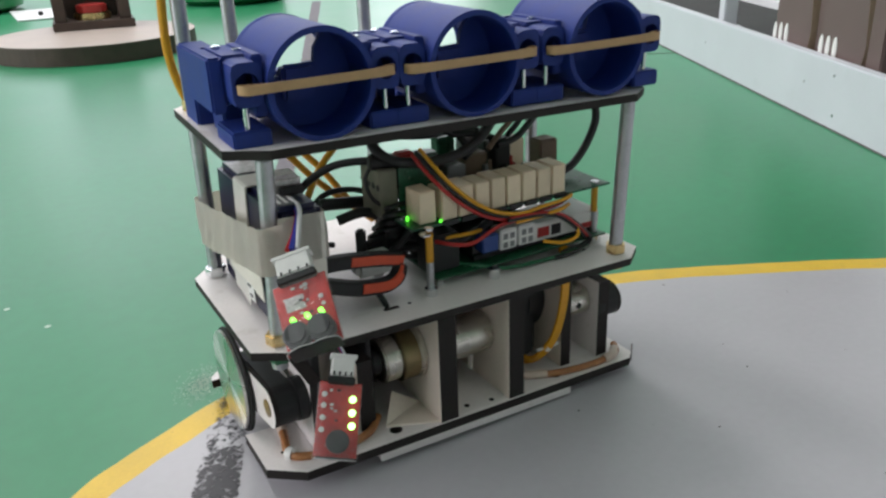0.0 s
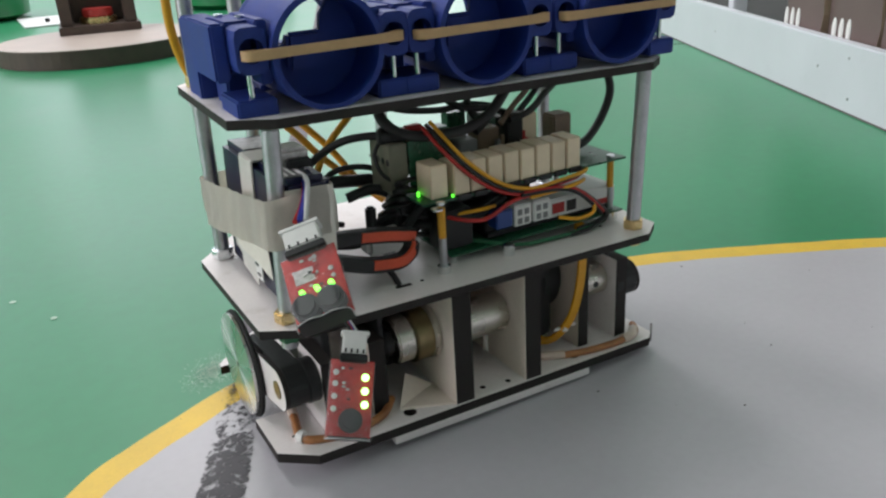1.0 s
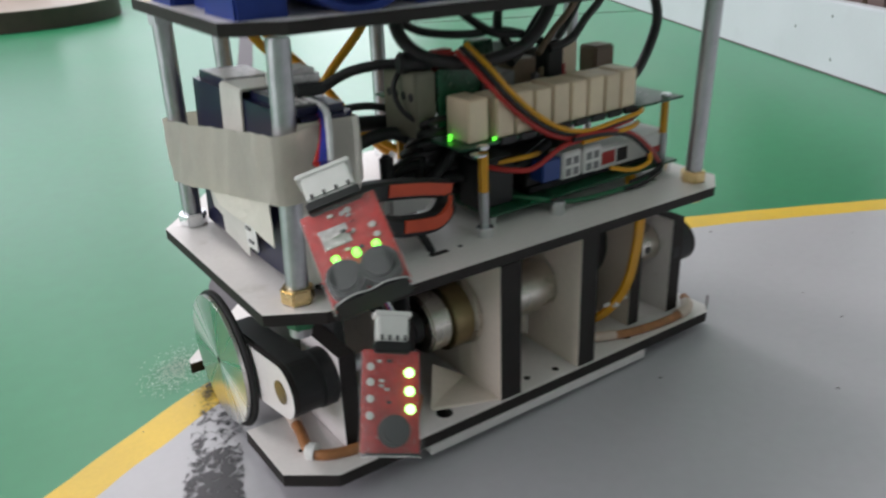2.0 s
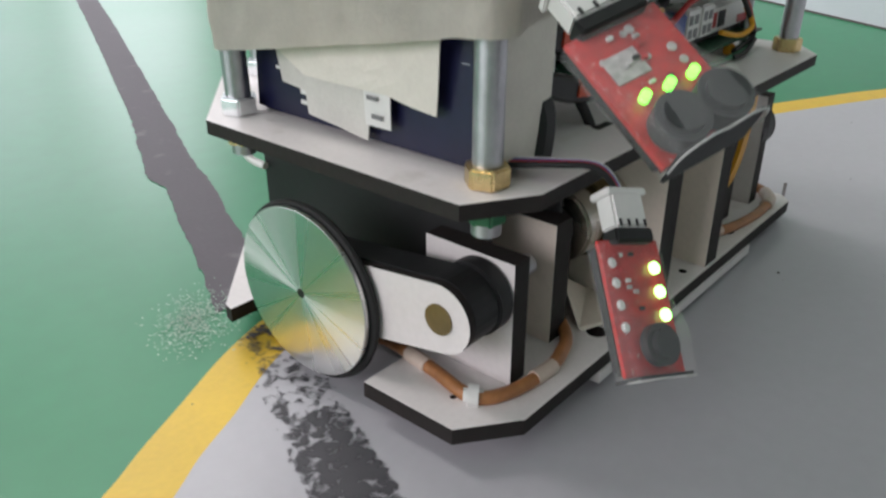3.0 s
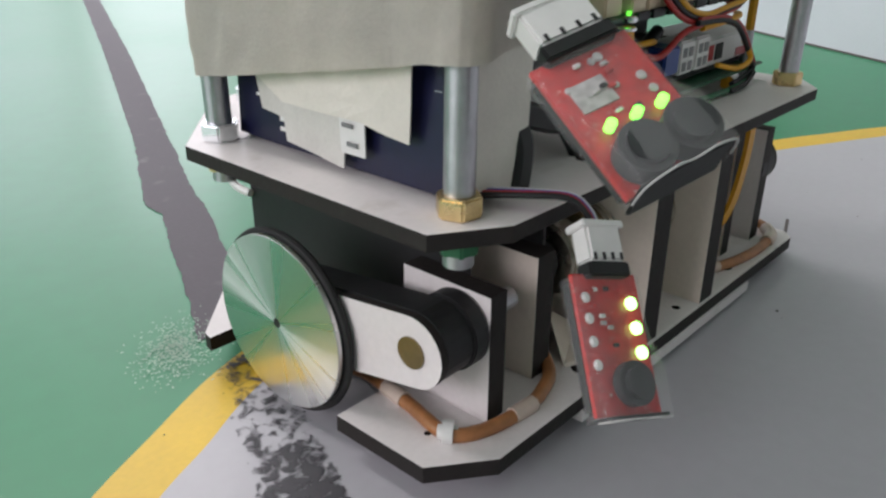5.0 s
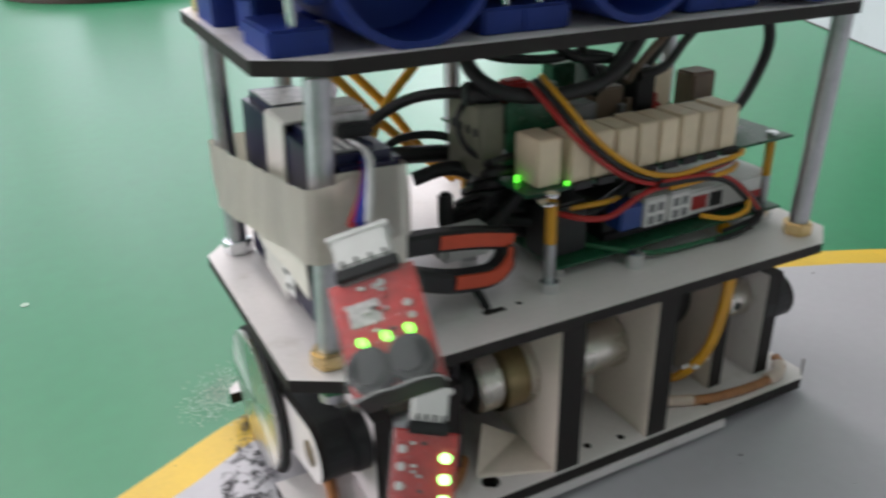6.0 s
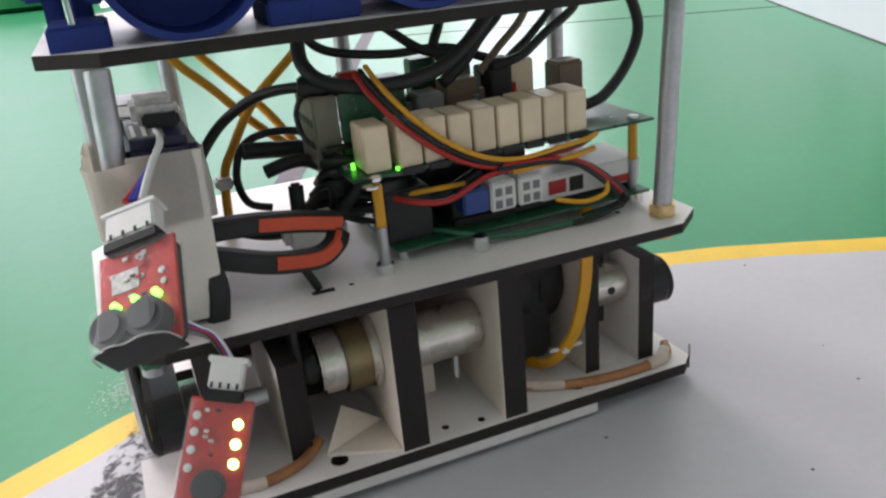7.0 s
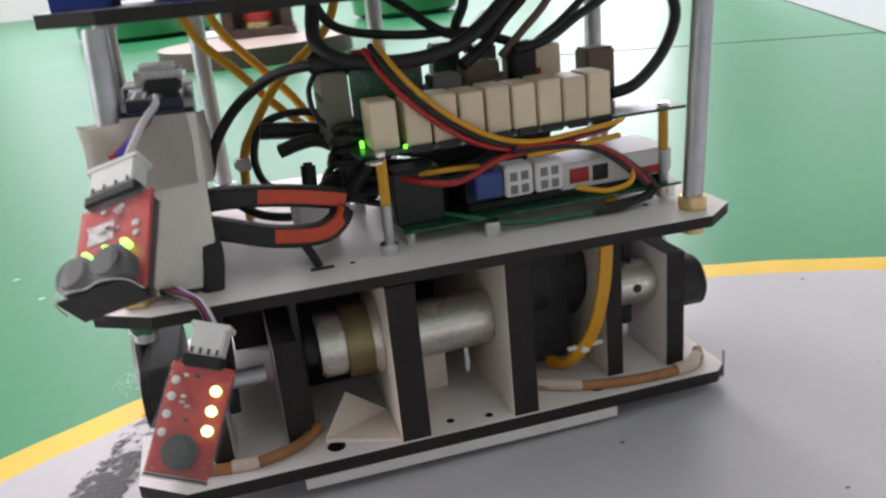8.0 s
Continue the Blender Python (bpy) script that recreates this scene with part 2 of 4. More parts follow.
def rod_between(a, b, r, n=20, bevel=0.0, bm=None, r2=None):
    a, b = Vector(a), Vector(b)
    own = bmesh.new()
    bmesh.ops.create_cone(own, cap_ends=True, segments=n, radius1=r, radius2=r if r2 is None else r2, depth=(b - a).length)
    if bevel:
        edges = [e for e in own.edges if len(e.link_faces) == 2 and e.calc_face_angle(0) > 1.0]
        bmesh.ops.bevel(own, geom=edges, offset=bevel, segments=2, affect='EDGES')
    q = (b - a).to_track_quat('Z', 'Y').to_matrix().to_4x4()
    own.transform(Matrix.Translation((a + b) / 2) @ q)
    return join(bm, own)


def smooth_path(pts, steps=6, closed=False):
    p = [Vector(q) for q in pts]
    n = len(p)
    out = []
    for i in range(n if closed else n - 1):
        if closed:
            a, b, c, d = p[i - 1], p[i], p[(i + 1) % n], p[(i + 2) % n]
        else:
            a, b, c, d = p[max(i - 1, 0)], p[i], p[i + 1], p[min(i + 2, n - 1)]
        for k in range(steps):
            t = k / steps
            out.append(0.5 * ((2 * b) + (c - a) * t + (2 * a - 5 * b + 4 * c - d) * t * t + (3 * b - a - 3 * c + d) * t ** 3))
    if not closed:
        out.append(p[-1])
    return out


def sweep(pts, profile, closed=False, steps=6, up=None, bm=None, smooth=True):
    """Carries a closed profile (u, v) along a smooth path."""
    path = smooth_path(pts, steps, closed) if smooth else [Vector(q) for q in pts]
    own = bmesh.new()
    rings = []
    n = len(path)
    side = None
    for i, p in enumerate(path):
        if closed:
            d = (path[(i + 1) % n] - path[i - 1]).normalized()
        else:
            d = (path[min(i + 1, n - 1)] - path[max(i - 1, 0)]).normalized()
        if up is not None:
            v = Vector(up)
            u = d.cross(v).normalized()
            v = u.cross(d).normalized()
        else:
            if side is None:
                side = d.orthogonal().normalized()
            side = (side - d * side.dot(d)).normalized()
            u, v = side, d.cross(side)
        rings.append([own.verts.new(p + u * a + v * b) for a, b in profile])
    k = len(profile)
    for i in range(n if closed else n - 1):
        a, b = rings[i], rings[(i + 1) % n]
        for j in range(k):
            own.faces.new((a[j], a[(j + 1) % k], b[(j + 1) % k], b[j]))
    if not closed:
        own.faces.new(rings[0][::-1])
        own.faces.new(rings[-1])
    return join(bm, own)


def circle(r, n=10):
    return [(r * math.cos(2 * math.pi * i / n), r * math.sin(2 * math.pi * i / n)) for i in range(n)]


def cable(name, pts, r, mat, parent, label="", n=9):
    return part(name, sweep(pts, circle(r, n)), mat, parent, label, True)


def plate(outline, z0, z1, holes=(), bevel=0.0):
    """Board with charred edges (material 1), cut to an outline with round holes (x, y, r)."""
    pts = [Vector(p) for p in outline]
    n = len(pts)
    if sum(pts[i].x * pts[(i + 1) % n].y - pts[(i + 1) % n].x * pts[i].y for i in range(n)) < 0:
        pts = pts[::-1]
    edges = []
    for hx, hy, hr in holes:
        k = len(pts)
        pts += [Vector((hx + a, hy + b)) for a, b in circle(hr, 14)]
        edges += [(k + i, k + (i + 1) % 14) for i in range(14)]
    v, _, f, *_ = delaunay_2d_cdt(pts, edges, [list(range(n))], 1, 1e-6)
    kept = []
    for t in f:
        m = (v[t[0]] + v[t[1]] + v[t[2]]) / 3
        if any((m.x - hx) ** 2 + (m.y - hy) ** 2 < (hr * 0.97) ** 2 for hx, hy, hr in holes):
            continue
        d1, d2 = v[t[1]] - v[t[0]], v[t[2]] - v[t[0]]
        kept.append(t if d1.x * d2.y - d1.y * d2.x > 0 else t[::-1])
    f = kept
    own = bmesh.new()
    top = [own.verts.new((p.x, p.y, z1)) for p in v]
    bot = [own.verts.new((p.x, p.y, z0)) for p in v]
    for t in f:
        own.faces.new([top[i] for i in t])
        own.faces.new([bot[i] for i in t][::-1])
    loops = [e for e in own.edges if len(e.link_faces) == 1 and e.verts[0].co.z > (z0 + z1) / 2]
    index = {vert: i for i, vert in enumerate(top)}
    for e in loops:
        i, j = (index[q] for q in e.verts)
        own.faces.new((top[i], top[j], bot[j], bot[i])).material_index = 1
    bmesh.ops.delete(own, geom=[q for q in own.verts if not q.link_faces], context='VERTS')
    bmesh.ops.recalc_face_normals(own, faces=own.faces[:])
    return own


def board(y0, y1, z0, z1, x0, x1, cut=0.0, slant=0.0):
    """Upright board across the robot: white faces to the sides, charred edges all round."""
    outline = [(y0 + cut, z0), (y1, z0), (y1, z1), (y0 + cut + slant, z1), (y0, z1 - cut - slant), (y0, z0)] if slant else [(y0, z0), (y1, z0), (y1, z1), (y0, z1)]
    own = plate(outline, x0, x1)
    own.transform(Matrix(((0, 0, 1, 0), (1, 0, 0, 0), (0, 1, 0, 0), (0, 0, 0, 1))))
    return own


def nut(x, y, z0, z1, af=0.0125):
    own = bmesh.new()
    bmesh.ops.create_cone(own, cap_ends=True, segments=6, radius1=af / 1.732, radius2=af / 1.732, depth=z1 - z0,
                          matrix=Matrix.Translation((x, y, (z0 + z1) / 2)) @ Matrix.Rotation(0.35, 4, 'Z'))
    return bevelled(own, 0.0006)


# ---------------------------------------------------------------- the hall
tagged(link("floor", box(-6.2, 7.2, -6.2, 9.3, -0.12, 0, 0), FLOOR_GREEN), "glossy green epoxy-painted hall floor", "floor", kind="structure")


def wall_with_windows(name, length, height, thick, openings, m, label):
    """Wall along x from 0, with rectangular openings (x0, x1, z0, z1) side by side."""
    own = bmesh.new()
    x = 0.0
    for a, b, c, d in openings:
        box(x, a, 0, thick, 0, height, 0, own)
        box(a, b, 0, thick, 0, c, 0, own)
        box(a, b, 0, thick, d, height, 0, own)
        x = b
    box(x, length, 0, thick, 0, height, 0, own)
    own.transform(m)
    return tagged(link(name, own, WALLP), label, "wall", kind="structure")


def window(name, x0, x1, z0, z1, m):
    w = tagged(new(name), "tall window with a pale frame and clear panes", "window", kind="structure")
    own = bmesh.new()
    for a, b, c, d in ((x0, x1, z0, z0 + .06), (x0, x1, z1 - .06, z1), (x0, x0 + .06, z0 + .06, z1 - .06), (x1 - .06, x1, z0 + .06, z1 - .06)):
        box(a, b, 0.06, 0.12, c, d, 0.004, own)
    own.transform(m)
    part("window_frame", own, WALLP, w)
    own = box(x0 + .06, x1 - .06, 0.085, 0.093, z0 + .06, z1 - .06, 0)
    own.transform(m)
    p = part("pane", own, GLASS, w)
    p.visible_shadow = False


north = Matrix.Translation((-6.2, 9.0, 0))
nw = [(4.5, 6.2, 1.0, 4.3), (6.4, 8.1, 1.0, 4.3), (8.3, 10.0, 1.0, 4.3), (10.2, 11.9, 1.0, 4.3)]
wall_with_windows("wall_north", 13.4, 4.8, 0.2, nw, north, "plain white far wall of the hall")
for i, (a, b, c, d) in enumerate(nw):
    window("window_%d" % (i + 1), a, b, c, d, north)
west = Matrix.Translation((-6.0, -6.2, 0)) @ Matrix.Rotation(radians(90), 4, 'Z')
ww = [(5.6, 7.4, 1.0, 4.0), (7.7, 9.5, 1.0, 4.0), (9.8, 11.6, 1.0, 4.0)]
wall_with_windows("wall_west", 15.2, 4.8, 0.2, ww, west, "plain white side wall of the hall")
for i, (a, b, c, d) in enumerate(ww):
    window("window_%d" % (i + 6), a, b, c, d, west)
tagged(link("wall_east", box(7.0, 7.2, -6.2, 9.0, 0, 4.8, 0), WALLP), "plain white side wall of the hall", "wall", kind="structure")
tagged(link("wall_south", box(-6.0, 7.0, -6.2, -6.0, 0, 4.8, 0), WALLP), "plain white rear wall of the hall", "wall", kind="structure")
tagged(link("ceiling", box(-6.2, 7.2, -6.2, 9.2, 4.8, 4.95, 0), CEIL), "plain white hall ceiling", "ceiling", kind="structure")
# bodies for the added lamps, none of them in view
for lx, ly, watts in LAMPS:
    lamp = thing("added_ceiling_lamp", "added unseen ceiling lamp, long and white with a glowing diffuser", "lamp", "ceiling lamps", "structure")
    lamp.location = (lx, ly, 4.6)
    part("housing", box(-.5, .5, -1.27, 1.27, 0.0, 0.2, 0.01), WALLP, lamp)
    part("diffuser", box(-.45, .45, -1.2, 1.2, -0.03, -0.002, 0.006), LAMPGLOW, lamp)

# painted ground marks: grey circle, its yellow rim, and a dark line
RIM_OUT = [(-.30, -.06), (-.20, .19), (-.10, .330), (-.002, .440), (.040, .4695), (.074, .4870), (.109, .5030), (.145, .5150), (.215, .536), (.30, .545), (.40, .537), (.484, .5095), (.533, .4900), (.582, .4655), (.630, .4400), (.701, .4010), (.83, .315), (.92, .16), (.96, -.08),
           (.88, -.42), (.62, -.66), (.31, -.71), (-.02, -.62), (-.24, -.38)]
rim = [Vector((x, y, 0)) for x, y in RIM_OUT]


def inset(path, d):
    out = []
    n = len(path)
    for i, p in enumerate(path):
        t = (path[(i + 1) % n] - path[i - 1]).normalized()
        out.append(p + Vector((t.y, -t.x, 0)) * d)
    return out


def flat_ring(a, b, z):
    own = bmesh.new()
    va, vb = [own.verts.new((p.x, p.y, z)) for p in a], [own.verts.new((p.x, p.y, z)) for p in b]
    n = len(va)
    for i in range(n):
        own.faces.new((va[i], va[(i + 1) % n], vb[(i + 1) % n], vb[i]))
    return own


outer = smooth_path(rim, 14, True)
inner = inset(outer, 0.0225)
for k, p in enumerate(inner):
    p += Vector((0, 0.0011 * noise.noise(p * 30), 0))
for k, p in enumerate(outer):
    p += Vector((0, 0.0010 * noise.noise(p * 26 + Vector((3, 1, 0))), 0))
tagged(link("floor_line_yellow", flat_ring(outer, inset(inner, 0.004), 0.0004), FLOOR_YELLOW), "worn yellow painted line round the grey circle", "floor marking", kind="structure")
own = bmesh.new()
own.faces.new([own.verts.new((p.x, p.y, 0.0007)) for p in inner])
bmesh.ops.triangulate(own, faces=own.faces)
tagged(link("floor_circle_grey", own, FLOOR_GREY), "matt grey painted circle on the floor", "floor marking", kind="structure")

LINE_L = [(.120, .530), (.140, .570), (.164, .624), (.1885, .676), (.1895, .697), (.200, .718), (.254, .828), (.391, 1.135), (.541, 1.481), (.70, 1.85), (1.27, 3.19)]
LINE_R = [(.152, .530), (.171, .572), (.194, .624), (.214, .668), (.222, .692), (.231, .713), (.288, .840), (.412, 1.118), (.563, 1.468), (.725, 1.84), (1.30, 3.17)]


def frayed(pts, seed, amount):
    """Straight runs between the corners, cut into short steps with a ragged edge."""
    out = []
    for (x0, y0), (x1, y1) in zip(pts, pts[1:]):
        for k in range(40):
            t = k / 40
            y = y0 + (y1 - y0) * t
            out.append((x0 + (x1 - x0) * t + amount * noise.noise(Vector((y * 160, seed, 0))) + amount * .6 * noise.noise(Vector((y * 620, seed, 4))), y))
    return out


own = bmesh.new()
va = [own.verts.new((x, y, 0.0004)) for x, y in frayed(LINE_L, 1.5, .0013)]
vb = [own.verts.new((x, y, 0.0004)) for x, y in frayed(LINE_R, 7.5, .0013)]
for i in range(len(va) - 1):
    own.faces.new((va[i], va[i + 1], vb[i + 1], vb[i]))
tagged(link("floor_line_grey", own, FLOOR_TAPE), "dark grey painted line with frayed edges", "floor marking", kind="structure")

# scuff: continues the line over the yellow rim onto the grey paint
own = bmesh.new()
wear = []
rows = 30
for i in range(rows + 1):
    s = i / rows
    c = Vector((.1265 - .096 * s, .506 - .221 * s, 0))
    w = Vector((.90, -.41, 0)) * 0.0178
    ring = []
    for j in range(9):
        u = j / 8 * 2 - 1
        v = own.verts.new((c + w * u + Vector((0, 0, 0.0010))))
        edge = max(0, 1 - abs(u) ** 3)
        wear.append(0.10 * noise.noise(Vector((i * .35, j * .5, 0))) + (0.64 - 0.30 * (1 - edge) - 0.40 * (0 if abs(u) < 0.9 else 1)) * (1 if s > 0.10 else 0.78) - (0.12 if 0.12 < s < 0.30 else 0.0) + (0.07 if s > 0.34 else 0.0))
        ring.append(v)
    if i:
        for j in range(8):
            own.faces.new((last[j], last[j + 1], ring[j + 1], ring[j]))
    last = ring
scuff = link("floor_scuff", own, SCUFF)
layer = scuff.data.attributes.new("wear", 'FLOAT', 'POINT')
layer.data.foreach_set("value", wear)
tagged(scuff, "black worn scuff mark on the grey paint", "floor marking", kind="structure")

# small dirt and paint chips
own = bmesh.new()
rnd = random.Random(4)
for x, y, r in [(.319, .351, .0016), (.509, .463, .0017), (.459, .327, .0015), (.384, .286, .0016), (.60, .30, .0014), (.47, .36, .001), (.43, .20, .0013), (.55, .10, .0012), (.075, .482, .0007)] + [(rnd.uniform(.1, .8), rnd.uniform(-.1, .45), rnd.uniform(.0004, .0009)) for _ in range(26)]:
    box(x - r * .6, x + r * .6, y - r * .4, y + r * .4, 0.0006, 0.0010, 0.0002, own, None)
tagged(link("floor_dirt", own, SPECK), "dark specks of dirt on the floor", "dirt", kind="stuff")
own = bmesh.new()
for _ in range(950):
    a = rnd.gauss(0, 1), rnd.gauss(0, 1)
    x, y, r = .110 + .006 * a[0] + .008 * a[1], .532 - .005 * a[0] + .0085 * a[1], rnd.uniform(.0002, .0006)
    bmesh.ops.create_circle(own, cap_ends=True, segments=5, radius=r, matrix=Matrix.Translation((x, y, 0.0006)) @ Matrix.Rotation(rnd.uniform(0, 6), 4, 'Z') @ Matrix.Diagonal((1.6, .6, 1, 1)))
for x, y in ((-.008, .758), (.02, .70)):
    bmesh.ops.create_circle(own, cap_ends=True, segments=6, radius=.003, matrix=Matrix.Translation((x, y, 0.0006)))
tagged(link("floor_paint_chips", own, CHIP), "pale chips where the green paint is scratched", "paint chips", kind="stuff")
# fine dark seam across the green floor
own = box(0.05, 1.0, -.0015, .0015, 0.0, 0.0008, 0)
own.transform(Matrix.Translation((0.676, 1.735, 0)) @ Matrix.Rotation(math.atan2(-.192, .362), 4, 'Z'))
tagged(link("floor_seam", own, SPECK), "thin dark seam in the green floor", "floor marking", kind="structure")

# low panel along one side of the green field
KERB = Matrix.Translation((1.052, .633, 0)) @ Matrix.Rotation(math.atan2(.8885, .4589), 4, 'Z')


def along_kerb(own):
    own.transform(KERB)
    return own


tagged(link("border_panel", along_kerb(box(-1.6, 2.6, -.018, 0, 0.0, 0.098, 0.002)), KERBP), "low pale grey border panel along the field", "border", kind="structure")
tagged(link("border_foot_line", along_kerb(box(-1.6, 2.6, 0.0002, 0.0016, 0.0, 0.0022, 0)), SPECK), "thin dark line along the foot of the border panel", "joint", kind="structure")
own = bmesh.new()
for x, z in ((.187, .053), (.090, .021), (.10, .078), (.62, .05), (-.2, .06)):
    rod_between((x, -.001, z), (x, .0008, z), .0022, 10, 0, own)
tagged(link("border_screws", along_kerb(own), STEEL), "small screw heads in the border panel", "screws", kind="stuff")
# added dark block: paints the shaded gap between panel and platform
tagged(link("border_gap_shade", along_kerb(box(-1.6, 2.6, -.26, -.019, 0.0, 0.078, 0.002)), GAP_SHADE), "dark block standing in for the shaded gap behind the border panel", "mat", kind="structure")
tagged(link("border_back_panel", along_kerb(box(-1.6, 2.6, -.90, -.261, 0.0, 0.095, 0.002)), WALLP), "pale platform behind the border panel", "platform", kind="structure")
post = thing("fence_post", "pale grey square post behind the border panel", "post")
part("post", along_kerb(box(.602, .632, -.055, -.027, 0.0785, 0.60, 0.002)), KERBP, post)
part("post_foot", along_kerb(box(.594, .640, -.062, -.0195, 0.0782, 0.084, 0.001)), KERBP, post)

# painted animal cutout standing behind the panel
own = bmesh.new()
FOOT = [(-.052, .0), (-.03, -.004), (.01, -.003), (.032, .008), (.040, .05), (.034, .12), (.03, .26), (-.045, .26), (-.05, .12), (-.058, .04)]
for cx, dz in ((.305, .083), (.143, .083)):
    f = plate([(cx + x * 1.28, dz + z) for x, z in FOOT], -.060, -.022)
    f.transform(Matrix(((1, 0, 0, 0), (0, 0, 1, 0), (0, 1, 0, 0), (0, 0, 0, 1))))
    for q in f.faces:
        q.material_index = 1 if q.material_index else 0
    join(own, f)
    for k in range(3):
        claw = bmesh.new()
        bmesh.ops.create_uvsphere(claw, u_segments=10, v_segments=6, radius=1, matrix=Matrix.Translation((cx + .050 - .021 * k, -.0215, dz + .022 + .001 * k)) @ Matrix.Diagonal((.0068, .0022, .019, 1)))
        join(own, claw, 2)
box(.030, .068, -.060, -.024, .0785, .40, .002, own)
box(.198, .228, -.060, -.030, .0785, .40, .001, own)
box(.06, .36, -.058, -.034, .0783, .0828, .001, own)
tagged(link("animal_cutout", along_kerb(own), [FURBROWN, WOODTAN, WHITEP]), "brown painted wooden animal cutout with white claws", "cutout")

# round wooden base with a small stand on it, farther off on the green floor
base = thing("round_base", "round plywood base with a dark edge", "base")
part("core", rod_between((.325, 2.400, 0), (.325, 2.400, .0440), .262, 72, .001), PLYEDGE, base, "dark layered edge")
part("top_sheet", rod_between((.325, 2.400, .0441), (.325, 2.400, .0458), .2615, 72, .0005), PLY, base, "pale brown veneer top")
stand = thing("wooden_stand", "dark brown laser-cut stand holding a red disc", "stand")
S = Matrix.Translation((.352, 2.575, .0459)) @ Matrix.Rotation(-.12, 4, 'Z')


def on_stand(own):
    own.transform(S)
    return own


part("foot_plate", on_stand(box(-.108, .108, -.09, .09, 0, .022, .002)), PLYEDGE, stand)
for s in (-1, 1):
    part("side_panel", on_stand(box(s * .085 - .016, s * .085 + .016, -.07, .07, .022, .20, .002)), PLYEDGE, stand)
part("back_panel", on_stand(box(-.069, .069, .04, .055, .022, .20, .002)), PLYEDGE, stand)
part("red_disc", on_stand(rod_between((0, -.01, .040), (0, -.01, .062), .042, 32, .003)), REDPL, stand, "glossy red plastic disc")
part("gold_ring", on_stand(rod_between((0, -.01, .0222), (0, -.01, .0395), .050, 32, .003)), BRASSY, stand, "dull brass-coloured ring")


def green_bin(x, y, r, h):
    t = thing("green_tub", "glossy round green plastic tub on the floor", "tub", "green tubs")
    own = bmesh.new()
    prof = [(r * .80, 0), (r * .97, .02), (r, h * .5), (r * .98, h), (r * .93, h), (r * .93, .03), (0, .03)]
    ring = []
    for a in range(40):
        c, s = math.cos(a / 20 * math.pi), math.sin(a / 20 * math.pi)
        ring.append([own.verts.new((x + p * c, y + p * s, z)) for p, z in prof[:-1]])
    for a in range(40):
        p, q = ring[a], ring[(a + 1) % 40]
        for k in range(len(p) - 1):
            own.faces.new((p[k], q[k], q[k + 1], p[k + 1]))
    own.faces.new([q[-1] for q in ring])
    own.faces.new([q[0] for q in ring][::-1])
    part("body", own, GREENPL, t, "", True)


green_bin(-.02, 3.95, .30, .26)
green_bin(1.02, 3.45, .22, .20)
brd = thing("white_board", "small pale board lying on the green floor", "board")
part("panel", box(.20, .52, 3.35, 3.75, 0, .006, .001), WALLP, brd)
part("black_knob", rod_between((.29, 3.48, .006), (.29, 3.48, .02), .009, 14, .002), BLACK, brd)

# ---------------------------------------------------------------- the robot
robot = thing("mobile_robot", "three-deck hobby robot of white laser-cut boards and steel rods", "robot")
X0, X1, Y0 = .110, .395, .370
CX = (X0 + X1) / 2
MID_Z, TOP_Z, BOT_Z = .0950, .2080, .0152

MID = [(X0, .3830), (X0 + .022, Y0), (X1 - .018, Y0), (X1, .3840), (X1, .501), (X1 - .048, .556), (X0 + .048, .556), (X0, .501)]
LEANING = Matrix.Translation((CX, .45, BOT_Z)) @ Matrix.Rotation(radians(1.2), 4, 'Y') @ Matrix.Translation((-CX, -.45, -BOT_Z))
# the middle board dips towards its far end
TIPPED = Matrix.Translation((.300, .45, MID_Z)) @ Matrix.Rotation(radians(1.05), 4, 'Y') @ Matrix.Translation((-.300, -.45, -MID_Z))
deck = part("bottom_deck", plate([(X0, .3850), (X0 + .020, Y0), (X1 - .013, Y0), (X1 - .006, .376), (X1 - .006, .4255), (X1 - .034, .4255), (X1 - .034, .502), (X1, .502), (X1, .507), (X1 - .05, .556), (X0 + .05, .556), (X0 + .001, .507), (X0, .502), (X0 + .034, .502), (X0 + .034, .4255), (X0, .4255)],
                          BOT_Z - .0062, BOT_Z, [(.194, .3805, .0042), (.321, .3805, .0042), (.247, .3800, .0019), (.265, .3775, .0019), (.124, .396, .0012)]), [WHITE, CHAR], robot, "white bottom board with charred edges")
deck.matrix_world = LEANING
part("middle_deck", plate(MID, MID_Z - .0052, MID_Z, [(.214, .391, .0013), (.199, .392, .0016), (.36, .400, .0014)]), [WHITE, CHAR], robot, "white middle board with charred edges").matrix_world = TIPPED
TURNED = Matrix.Translation((CX + .004, .385 + .0105, 0)) @ Matrix.Rotation(radians(-1.8), 4, 'Z') @ Matrix.Translation((0, 0, TOP_Z)) @ Matrix.Rotation(radians(0.6), 4, 'Y') @ Matrix.Translation((-CX, -.385, -TOP_Z))
part("top_deck", plate(MID, TOP_Z - .0052, TOP_Z), [WHITE, CHAR], robot, "white top board with charred edges").matrix_world = TURNED
own = plate([(.178, .3690), (.3265, .3690), (.3265, .395), (.178, .395)], .0044, .0090)
part("skid_strip", own, [WHITE, WHITE], robot, "white strip screwed under the front edge").matrix_world = LEANING
# dark sheet on the middle board that paints the shade of a slot
part("slot_shade", box(.196, .206, .3885, .3915, MID_Z + .0001, MID_Z + .0004, 0, None, None), CHAR, robot).matrix_world = TIPPED

